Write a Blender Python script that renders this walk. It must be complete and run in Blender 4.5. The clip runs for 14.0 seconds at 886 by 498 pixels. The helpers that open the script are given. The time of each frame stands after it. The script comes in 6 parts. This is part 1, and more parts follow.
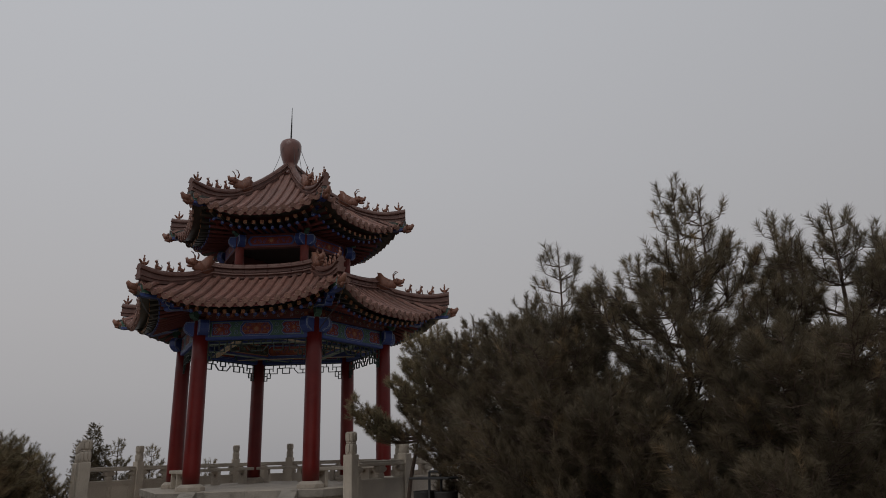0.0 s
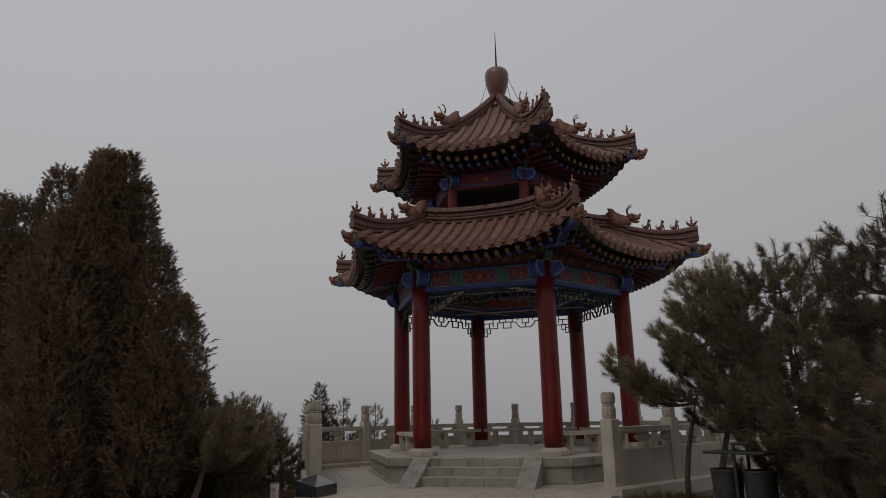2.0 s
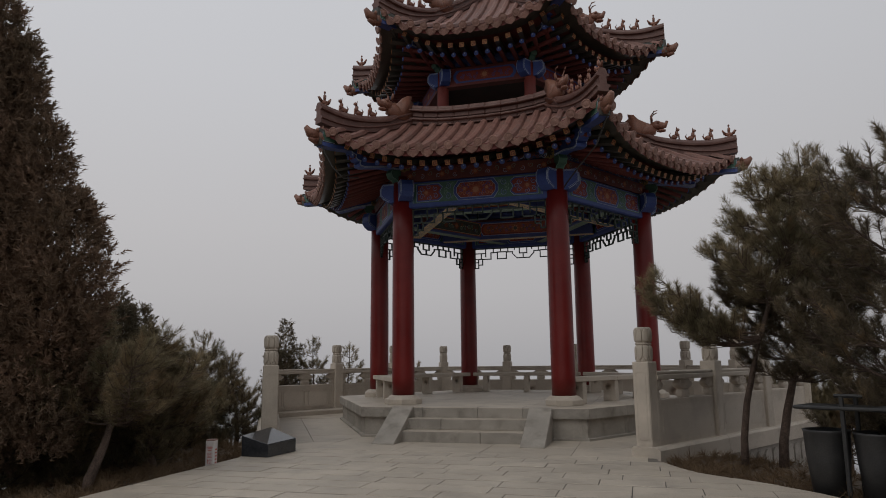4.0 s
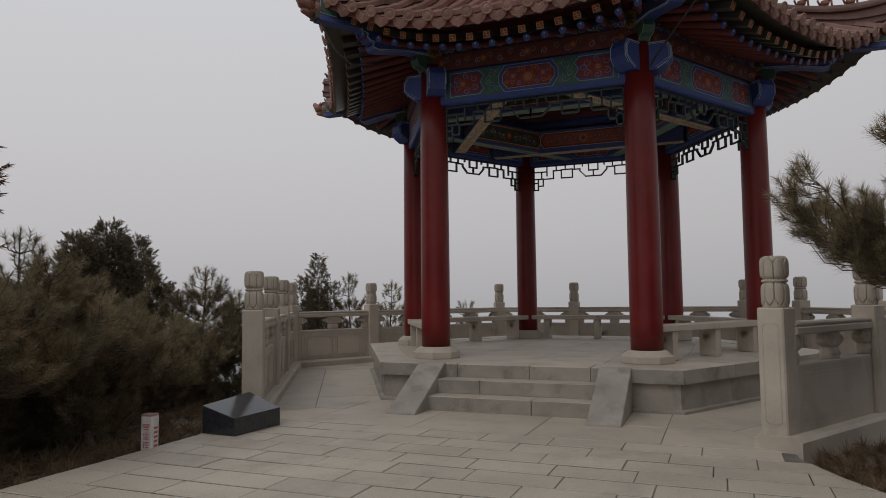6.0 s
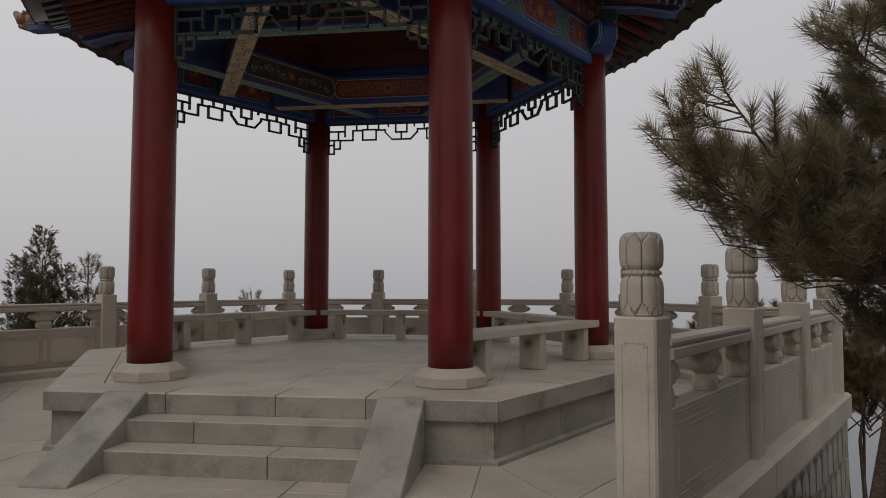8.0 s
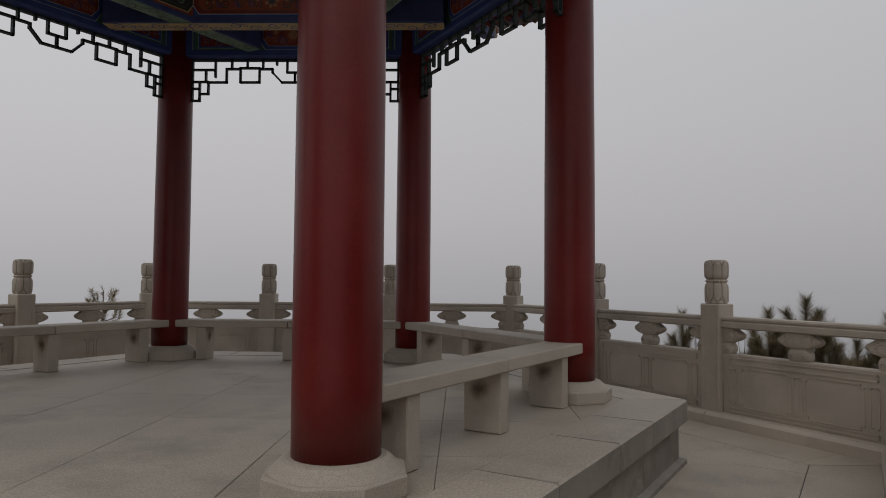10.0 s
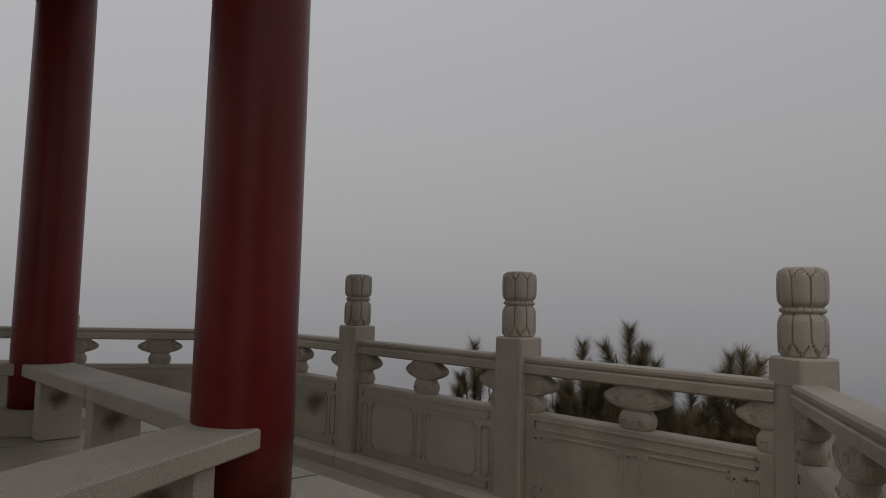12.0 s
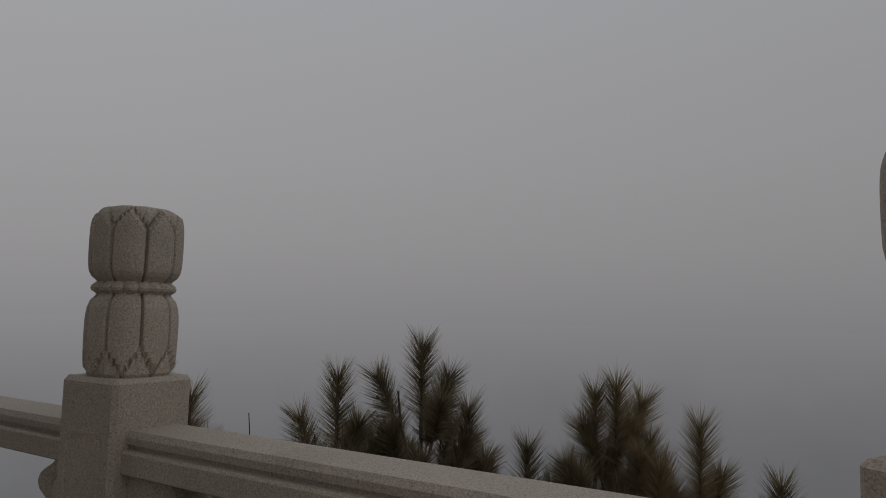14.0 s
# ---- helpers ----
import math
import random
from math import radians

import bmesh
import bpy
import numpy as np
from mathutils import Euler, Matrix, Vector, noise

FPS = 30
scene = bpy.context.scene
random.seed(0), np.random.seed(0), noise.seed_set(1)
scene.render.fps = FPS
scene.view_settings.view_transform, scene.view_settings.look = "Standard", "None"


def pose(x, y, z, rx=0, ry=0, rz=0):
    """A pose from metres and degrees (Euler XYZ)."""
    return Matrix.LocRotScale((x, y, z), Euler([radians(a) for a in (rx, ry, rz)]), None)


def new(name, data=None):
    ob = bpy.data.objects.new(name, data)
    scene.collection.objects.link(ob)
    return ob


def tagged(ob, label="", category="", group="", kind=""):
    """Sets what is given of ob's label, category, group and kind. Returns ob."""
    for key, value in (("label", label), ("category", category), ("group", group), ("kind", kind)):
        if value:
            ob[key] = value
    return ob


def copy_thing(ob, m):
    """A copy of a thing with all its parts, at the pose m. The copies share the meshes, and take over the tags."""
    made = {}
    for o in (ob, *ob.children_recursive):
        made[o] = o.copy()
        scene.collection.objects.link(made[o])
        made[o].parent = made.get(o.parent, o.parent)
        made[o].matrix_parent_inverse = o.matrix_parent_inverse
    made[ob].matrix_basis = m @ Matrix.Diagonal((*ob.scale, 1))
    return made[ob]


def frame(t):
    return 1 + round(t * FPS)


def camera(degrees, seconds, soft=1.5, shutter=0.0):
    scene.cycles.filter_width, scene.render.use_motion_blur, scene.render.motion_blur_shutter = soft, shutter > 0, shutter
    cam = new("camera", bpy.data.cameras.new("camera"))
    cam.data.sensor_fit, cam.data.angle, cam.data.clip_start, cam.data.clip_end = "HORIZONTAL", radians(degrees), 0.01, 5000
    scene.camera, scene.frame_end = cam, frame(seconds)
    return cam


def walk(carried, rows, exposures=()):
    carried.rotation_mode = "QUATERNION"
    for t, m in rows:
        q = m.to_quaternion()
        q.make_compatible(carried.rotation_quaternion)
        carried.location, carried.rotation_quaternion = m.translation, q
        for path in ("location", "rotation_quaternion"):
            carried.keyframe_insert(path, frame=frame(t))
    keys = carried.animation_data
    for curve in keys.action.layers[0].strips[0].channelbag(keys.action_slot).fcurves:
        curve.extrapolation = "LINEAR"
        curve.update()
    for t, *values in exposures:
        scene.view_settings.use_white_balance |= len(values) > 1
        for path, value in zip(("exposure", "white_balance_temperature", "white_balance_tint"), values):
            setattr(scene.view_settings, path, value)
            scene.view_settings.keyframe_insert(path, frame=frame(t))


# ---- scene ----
# camera and its walk
cam = camera(65.53, 14.0, soft=0.95)
PATH = [
    (0.0, 4.996, -18.743, 1.118, 106.62, 1.62, 2.08),
    (0.5, 4.811, -18.203, 1.175, 106.08, 1.84, 9.49),
    (1.0, 4.399, -17.661, 1.215, 105.51, 1.62, 12.84),
    (1.5, 3.922, -17.082, 1.237, 105.14, 1.31, 17.72),
    (2.0, 3.641, -16.470, 1.254, 103.71, 1.11, 17.92),
    (4.5, 2.458, -13.230, 1.202, 97.96, 0.66, 15.89),
    (5.0, 2.301, -12.556, 1.217, 96.41, 0.66, 16.13),
    (5.5, 2.202, -11.783, 1.253, 95.05, 0.60, 20.87),
    (6.0, 2.230, -11.063, 1.276, 94.09, 0.60, 21.97),
    (6.5, 2.238, -10.335, 1.254, 94.30, 0.21, 18.79),
    (7.0, 2.281, -9.648, 1.287, 93.83, 0.22, 10.13),
    (9.5, 1.782, -6.110, 1.358, 92.31, -0.30, 5.22),
    (10.0, 1.903, -5.371, 1.377, 92.63, -0.44, 1.38),
    (10.5, 2.020, -4.695, 1.403, 93.01, -0.49, -1.92),
    (11.0, 2.257, -4.019, 1.390, 93.58, -0.80, -5.92),
    (11.5, 2.462, -3.416, 1.425, 93.76, -0.66, -8.05),
    (12.0, 2.831, -2.804, 1.397, 94.30, -1.45, -14.19),
    (12.5, 3.166, -2.177, 1.388, 94.78, -1.48, -18.86),
    (13.0, 3.606, -1.628, 1.373, 94.90, -1.42, -23.61),
    (13.5, 3.946, -0.997, 1.362, 95.16, -1.37, -26.97),
    (14.0, 4.312, -0.400, 1.348, 95.31, -1.34, -28.86),
]
walk(cam, [(t, pose(x, y, z, rx, ry, rz)) for t, x, y, z, rx, ry, rz in PATH],
     exposures=[(0.0, -0.16), (1.0, -0.28), (2.0, -0.24), (4.5, 0.2), (7.0, 0.25), (9.5, 0.22), (11.0, 0.05), (12.5, -0.27), (14.0, -0.44)])

# ---- light: overcast sky and a very soft sun ----
SUN_EL, SUN_AZ = 50.0, 200.0
SKY_SIDE = (-0.131, 0.048, 0.0)   # the cloud is a little brighter towards this side


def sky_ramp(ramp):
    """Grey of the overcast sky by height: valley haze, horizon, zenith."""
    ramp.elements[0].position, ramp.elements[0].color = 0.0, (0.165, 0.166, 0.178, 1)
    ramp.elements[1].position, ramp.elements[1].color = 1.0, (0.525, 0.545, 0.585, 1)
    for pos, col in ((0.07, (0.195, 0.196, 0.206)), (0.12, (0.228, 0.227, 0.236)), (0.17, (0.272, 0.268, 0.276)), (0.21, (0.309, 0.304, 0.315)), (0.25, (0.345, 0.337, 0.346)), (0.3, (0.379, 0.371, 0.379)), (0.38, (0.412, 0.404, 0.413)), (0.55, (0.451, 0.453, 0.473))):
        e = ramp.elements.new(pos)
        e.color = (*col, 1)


world = bpy.data.worlds.new("overcast_sky")
scene.world = world
world.use_nodes = True
wn, wl = world.node_tree.nodes, world.node_tree.links
wn.clear()
w_out = wn.new("ShaderNodeOutputWorld")
w_bg = wn.new("ShaderNodeBackground")
w_sky = wn.new("ShaderNodeTexSky")
w_sky.sky_type = "NISHITA"
w_sky.sun_disc = False
w_sky.sun_elevation = radians(SUN_EL)
w_sky.sun_rotation = radians(SUN_AZ)
w_sky.air_density, w_sky.dust_density = 1.0, 8.0
w_hsv = wn.new("ShaderNodeHueSaturation")
w_hsv.inputs["Saturation"].default_value = 0.12
w_hsv.inputs["Value"].default_value = 0.1
w_tc = wn.new("ShaderNodeTexCoord")
w_sep = wn.new("ShaderNodeSeparateXYZ")
w_map = wn.new("ShaderNodeMapRange")
w_map.inputs["From Min"].default_value, w_map.inputs["From Max"].default_value = -0.25, 0.9
w_ramp = wn.new("ShaderNodeValToRGB")
sky_ramp(w_ramp.color_ramp)
w_noise = wn.new("ShaderNodeTexNoise")
w_noise.inputs["Scale"].default_value = 1.6
w_noise.inputs["Detail"].default_value = 3.0
w_nm = wn.new("ShaderNodeMapRange")
w_nm.inputs["To Min"].default_value, w_nm.inputs["To Max"].default_value = 0.995, 1.005
w_mul = wn.new("ShaderNodeVectorMath")
w_mul.operation = "SCALE"
w_mix = wn.new("ShaderNodeMix")
w_mix.data_type = "RGBA"
w_mix.inputs["Factor"].default_value = 0.997
wl.new(w_tc.outputs["Generated"], w_sep.inputs[0])
wl.new(w_sep.outputs["Z"], w_map.inputs["Value"])
wl.new(w_map.outputs[0], w_ramp.inputs["Fac"])
wl.new(w_tc.outputs["Generated"], w_noise.inputs["Vector"])
wl.new(w_noise.outputs["Fac"], w_nm.inputs["Value"])
wl.new(w_ramp.outputs["Color"], w_mul.inputs[0])
w_side, w_sm = wn.new("ShaderNodeVectorMath"), wn.new("ShaderNodeMath")
w_side.operation, w_sm.operation = "DOT_PRODUCT", "MULTIPLY"
w_side.inputs[1].default_value = SKY_SIDE
w_sa = wn.new("ShaderNodeMath")
w_sa.operation = "ADD"
w_sa.inputs[1].default_value = 1.0
wl.new(w_tc.outputs["Generated"], w_side.inputs[0])
wl.new(w_side.outputs["Value"], w_sa.inputs[0])
wl.new(w_sa.outputs[0], w_sm.inputs[0])
wl.new(w_nm.outputs[0], w_sm.inputs[1])
wl.new(w_sm.outputs[0], w_mul.inputs["Scale"])
wl.new(w_sky.outputs["Color"], w_hsv.inputs["Color"])
wl.new(w_hsv.outputs["Color"], w_mix.inputs["A"])
wl.new(w_mul.outputs[0], w_mix.inputs["B"])
wl.new(w_mix.outputs["Result"], w_bg.inputs["Color"])
w_bg.inputs["Strength"].default_value = 1.0
wl.new(w_bg.outputs[0], w_out.inputs["Surface"])

sun = new("sun", bpy.data.lights.new("sun", "SUN"))
sun.data.energy = 0.5
sun.data.angle = radians(40)
sun.data.color = (1.0, 0.97, 0.93)
sun.matrix_world = pose(0, 0, 30, 90 - SUN_EL, 0, 180 - SUN_AZ)


# ---- materials ----
def material(name, base, second, scale=6.0, rough=0.7, bump=0.15, fine=120.0, fine_amount=0.25, metal=0.0, rand=0.08, stain=None, stain_scale=1.3, stain_amount=0.5, coat=0.0, bump_dist=0.004, fleck=0.0):
    """Two colours mixed by a broad noise, a fine grain, an optional stain and a little variation from piece to piece."""
    m = bpy.data.materials.new(name)
    m.use_nodes = True
    n, l = m.node_tree.nodes, m.node_tree.links
    b = n["Principled BSDF"]
    tc = n.new("ShaderNodeNewGeometry")
    a = n.new("ShaderNodeTexNoise")
    a.inputs["Scale"].default_value, a.inputs["Detail"].default_value = scale, 5.0
    f = n.new("ShaderNodeTexNoise")
    f.inputs["Scale"].default_value, f.inputs["Detail"].default_value = fine, 2.0
    l.new(tc.outputs["Position"], a.inputs["Vector"])
    l.new(tc.outputs["Position"], f.inputs["Vector"])
    r1 = n.new("ShaderNodeMapRange")
    r1.inputs["From Min"].default_value, r1.inputs["From Max"].default_value = 0.3, 0.7
    l.new(a.outputs["Fac"], r1.inputs["Value"])
    mix = n.new("ShaderNodeMix")
    mix.data_type = "RGBA"
    mix.inputs["A"].default_value, mix.inputs["B"].default_value = (*base, 1), (*second, 1)
    l.new(r1.outputs[0], mix.inputs["Factor"])
    r2 = n.new("ShaderNodeMapRange")
    r2.inputs["From Min"].default_value, r2.inputs["From Max"].default_value = 0.3, 0.7
    r2.inputs["To Min"].default_value, r2.inputs["To Max"].default_value = 1 - fine_amount, 1 + fine_amount
    l.new(f.outputs["Fac"], r2.inputs["Value"])
    info = n.new("ShaderNodeObjectInfo")
    r3 = n.new("ShaderNodeMapRange")
    r3.inputs["To Min"].default_value, r3.inputs["To Max"].default_value = 1 - rand, 1 + rand
    l.new(info.outputs["Random"], r3.inputs["Value"])
    mul = n.new("ShaderNodeMath")
    mul.operation = "MULTIPLY"
    l.new(r2.outputs[0], mul.inputs[0])
    l.new(r3.outputs[0], mul.inputs[1])
    sc = n.new("ShaderNodeVectorMath")
    sc.operation = "SCALE"
    l.new(mul.outputs[0], sc.inputs["Scale"])
    col = mix.outputs["Result"]
    if stain:
        s = n.new("ShaderNodeTexNoise")
        s.inputs["Scale"].default_value, s.inputs["Detail"].default_value, s.inputs["Roughness"].default_value = stain_scale, 8.0, 0.65
        l.new(tc.outputs["Position"], s.inputs["Vector"])
        r4 = n.new("ShaderNodeMapRange")
        r4.inputs["From Min"].default_value, r4.inputs["From Max"].default_value = 0.5, 0.72
        r4.inputs["To Max"].default_value = stain_amount
        l.new(s.outputs["Fac"], r4.inputs["Value"])
        m2 = n.new("ShaderNodeMix")
        m2.data_type = "RGBA"
        m2.inputs["B"].default_value = (*stain, 1)
        l.new(col, m2.inputs["A"])
        l.new(r4.outputs[0], m2.inputs["Factor"])
        col = m2.outputs["Result"]
    if fleck:
        k = n.new("ShaderNodeTexNoise")
        k.inputs["Scale"].default_value, k.inputs["Detail"].default_value = 210.0, 1.5
        l.new(tc.outputs["Position"], k.inputs["Vector"])
        r5 = n.new("ShaderNodeMapRange")
        r5.inputs["From Min"].default_value, r5.inputs["From Max"].default_value = 0.62, 0.72
        r5.inputs["To Max"].default_value = fleck
        l.new(k.outputs["Fac"], r5.inputs["Value"])
        m3 = n.new("ShaderNodeMix")
        m3.data_type = "RGBA"
        m3.inputs["B"].default_value = (0.06, 0.055, 0.05, 1)
        l.new(col, m3.inputs["A"])
        l.new(r5.outputs[0], m3.inputs["Factor"])
        col = m3.outputs["Result"]
    l.new(col, sc.inputs[0])
    l.new(sc.outputs[0], b.inputs["Base Color"])
    b.inputs["Metallic"].default_value = metal
    rr = n.new("ShaderNodeMapRange")
    rr.inputs["To Min"].default_value, rr.inputs["To Max"].default_value = max(0.05, rough - 0.12), min(1, rough + 0.12)
    l.new(a.outputs["Fac"], rr.inputs["Value"])
    l.new(rr.outputs[0], b.inputs["Roughness"])
    b.inputs["Coat Weight"].default_value = coat
    bp = n.new("ShaderNodeBump")
    bp.inputs["Strength"].default_value, bp.inputs["Distance"].default_value = bump, bump_dist
    add = n.new("ShaderNodeMath")
    add.operation = "MULTIPLY_ADD"
    add.inputs[1].default_value = 0.6
    l.new(f.outputs["Fac"], add.inputs[0])
    l.new(a.outputs["Fac"], add.inputs[2])
    l.new(add.outputs[0], bp.inputs["Height"])
    l.new(bp.outputs[0], b.inputs["Normal"])
    return m


GRANITE = material("granite_pale", (0.40, 0.346, 0.284), (0.484, 0.421, 0.347), 2.2, 0.75, 0.14, 240, 0.28, stain=(0.235, 0.205, 0.17), stain_amount=0.5, fleck=0.5)
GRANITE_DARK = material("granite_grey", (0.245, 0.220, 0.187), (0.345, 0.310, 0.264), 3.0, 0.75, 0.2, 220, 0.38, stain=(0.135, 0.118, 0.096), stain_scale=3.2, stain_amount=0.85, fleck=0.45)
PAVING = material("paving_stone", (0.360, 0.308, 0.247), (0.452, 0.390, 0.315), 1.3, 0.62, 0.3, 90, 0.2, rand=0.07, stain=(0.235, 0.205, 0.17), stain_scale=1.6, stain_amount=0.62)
JOINT = material("joint_mortar", (0.03, 0.026, 0.022), (0.17, 0.15, 0.125), 1.7, 0.95, 0.4, 120, 0.3)
POLISHED = material("polished_black_granite", (0.02, 0.022, 0.025), (0.035, 0.037, 0.042), 30.0, 0.16, 0.02, 220, 0.5)
RED = material("red_lacquer", (0.122, 0.0095, 0.0085), (0.155, 0.013, 0.011), 2.2, 0.35, 0.12, 60, 0.08, coat=0.0, stain=(0.22, 0.04, 0.03), stain_scale=3.0, stain_amount=0.25)
RED.node_tree.nodes["Principled BSDF"].inputs["Specular IOR Level"].default_value = 0.32
RED_DULL = material("red_paint", (0.15, 0.022, 0.016), (0.20, 0.032, 0.022), 5.0, 0.6, 0.2, 80, 0.15)
DARKRED = material("dark_red_board", (0.12, 0.026, 0.023), (0.16, 0.038, 0.031), 6.0, 0.7, 0.2, 80, 0.2)
FRIEZE_RED = material("maroon_frieze_paint", (0.105, 0.03, 0.028), (0.15, 0.044, 0.04), 9.0, 0.65, 0.15, 90, 0.2)
TILE = material("terracotta_tile", (0.170, 0.079, 0.061), (0.240, 0.121, 0.093), 5.0, 0.6, 0.4, 70, 0.22, rand=0.18, stain=(0.16, 0.11, 0.09), stain_scale=3.5, stain_amount=0.6)
TILE_PALE = material("terracotta_weathered", (0.228, 0.116, 0.088), (0.291, 0.168, 0.131), 6.0, 0.65, 0.4, 80, 0.22, rand=0.16, stain=(0.2, 0.12, 0.1), stain_scale=5.0, stain_amount=0.5)
RIDGE = material("terracotta_ridge", (0.105, 0.045, 0.034), (0.15, 0.072, 0.055), 4.0, 0.55, 0.35, 70, 0.2, stain=(0.2, 0.14, 0.12), stain_scale=4.0)
FIGURE = material("terracotta_figure", (0.184, 0.073, 0.047), (0.245, 0.113, 0.072), 9.0, 0.5, 0.5, 60, 0.25, rand=0.1)
GLAZE = material("brown_glazed_finial", (0.14, 0.055, 0.045), (0.19, 0.08, 0.062), 4.0, 0.35, 0.15, 50, 0.15, coat=0.3)
BLUE = material("blue_paint", (0.028, 0.052, 0.205), (0.043, 0.078, 0.26), 7.0, 0.55, 0.15, 90, 0.15)
BLUE_DARK = material("deep_blue_paint", (0.040, 0.060, 0.18), (0.060, 0.086, 0.24), 9.0, 0.6, 0.15, 90, 0.2)
BLUE_LINE = material("pale_blue_line", (0.30, 0.36, 0.46), (0.37, 0.42, 0.51), 9.0, 0.6, 0.1, 90, 0.1)
GREEN = material("green_paint", (0.042, 0.102, 0.072), (0.066, 0.144, 0.102), 8.0, 0.6, 0.15, 90, 0.2)
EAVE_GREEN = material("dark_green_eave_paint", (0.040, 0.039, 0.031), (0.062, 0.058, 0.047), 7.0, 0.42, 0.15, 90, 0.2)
GREEN_PALE = material("pale_green_scroll", (0.144, 0.240, 0.180), (0.192, 0.300, 0.228), 8.0, 0.6, 0.1, 90, 0.15)
BEIGE = material("ochre_beam_paint", (0.500, 0.375, 0.188), (0.600, 0.463, 0.250), 9.0, 0.6, 0.1, 90, 0.15)
ORANGE = material("orange_red_paint", (0.252, 0.052, 0.021), (0.308, 0.077, 0.032), 9.0, 0.6, 0.1, 90, 0.15)
PANELRED = material("vermilion_panel", (0.182, 0.021, 0.013), (0.224, 0.032, 0.018), 9.0, 0.6, 0.1, 90, 0.15)
SALMON = material("salmon_petal_paint", (0.36, 0.15, 0.075), (0.42, 0.19, 0.1), 12.0, 0.6, 0.1, 90, 0.15)
OLD_GOLD = material("old_gilding", (0.20, 0.14, 0.05), (0.27, 0.19, 0.075), 12.0, 0.5, 0.1, 90, 0.2)
GOLD = material("gold_paint", (0.42, 0.20, 0.065), (0.48, 0.25, 0.09), 12.0, 0.45, 0.1, 90, 0.15, metal=0.2)
LATTICE = material("dark_green_lattice", (0.023, 0.036, 0.031), (0.039, 0.058, 0.049), 12.0, 0.6, 0.1, 90, 0.2)
BLACK = material("dark_inside_filler", (0.032, 0.022, 0.020), (0.054, 0.032, 0.029), 6.0, 0.8, 0.1, 80, 0.2)
CABLE = material("black_cable", (0.03, 0.028, 0.027), (0.05, 0.045, 0.042), 20.0, 0.6, 0.1)
IRON = material("dark_painted_iron", (0.018, 0.018, 0.019), (0.03, 0.029, 0.028), 9.0, 0.5, 0.2, 90, 0.25)
WHITE = material("white_marker_paint", (0.55, 0.52, 0.5), (0.65, 0.62, 0.6), 9.0, 0.7, 0.2, 120, 0.1, stain=(0.4, 0.33, 0.3), stain_scale=6.0)
MARKRED = material("faded_red_lettering", (0.40, 0.07, 0.05), (0.46, 0.11, 0.09), 20.0, 0.7, 0.1)
SOIL = material("dry_soil_litter", (0.085, 0.06, 0.042), (0.14, 0.1, 0.07), 2.5, 0.95, 0.8, 40, 0.5, stain=(0.22, 0.165, 0.11), stain_scale=0.8, bump_dist=0.03)
GRASS = material("dry_grass", (0.135, 0.086, 0.048), (0.2, 0.135, 0.078), 3.0, 0.9, 0.1, 40, 0.3)
BARK = material("pine_bark", (0.075, 0.05, 0.038), (0.14, 0.098, 0.075), 12.0, 0.95, 0.9, 70, 0.4, bump_dist=0.02)
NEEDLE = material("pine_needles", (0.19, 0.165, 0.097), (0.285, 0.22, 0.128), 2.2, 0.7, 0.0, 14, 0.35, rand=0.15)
# darker copy of NEEDLE: the right-hand pines' dimness is put into the colour
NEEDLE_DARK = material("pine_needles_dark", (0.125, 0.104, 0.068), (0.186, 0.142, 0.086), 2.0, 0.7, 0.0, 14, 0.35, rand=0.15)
NEEDLE_DRY = material("pine_needles_dry", (0.22, 0.155, 0.085), (0.28, 0.20, 0.115), 3.0, 0.8, 0.0, 14, 0.3)
CYPRESS = material("juniper_sprays", (0.148, 0.108, 0.070), (0.24, 0.15, 0.10), 1.2, 0.85, 0.0, 12, 0.35)


def smudge_material(name, colour, strength):
    """A brown stain that thins out towards an uneven edge; laid on a disc of unit radius."""
    m = material(name, colour, tuple(1.35 * c for c in colour), 9.0, 0.85, 0.2, 150, 0.3)
    n, l = m.node_tree.nodes, m.node_tree.links
    tc, ln, nz = n.new("ShaderNodeTexCoord"), n.new("ShaderNodeVectorMath"), n.new("ShaderNodeTexNoise")
    ln.operation = "LENGTH"
    nz.inputs["Scale"].default_value, nz.inputs["Detail"].default_value = 1.6, 5.0
    l.new(tc.outputs["Object"], ln.inputs[0])
    l.new(tc.outputs["Object"], nz.inputs["Vector"])
    add, rg = n.new("ShaderNodeMath"), n.new("ShaderNodeMapRange")
    add.operation = "MULTIPLY_ADD"
    add.inputs[1].default_value = 0.9
    l.new(nz.outputs["Fac"], add.inputs[0])
    l.new(ln.outputs["Value"], add.inputs[2])
    rg.inputs["From Min"].default_value, rg.inputs["From Max"].default_value = 1.32, 0.62
    rg.inputs["To Max"].default_value = strength
    l.new(add.outputs[0], rg.inputs["Value"])
    tr, mx = n.new("ShaderNodeBsdfTransparent"), n.new("ShaderNodeMixShader")
    l.new(rg.outputs[0], mx.inputs[0])
    l.new(tr.outputs[0], mx.inputs[1])
    l.new(n["Principled BSDF"].outputs[0], mx.inputs[2])
    l.new(mx.outputs[0], n["Material Output"].inputs["Surface"])
    return m


RUST = smudge_material("rust_smudge", (0.15, 0.085, 0.046), 0.66)


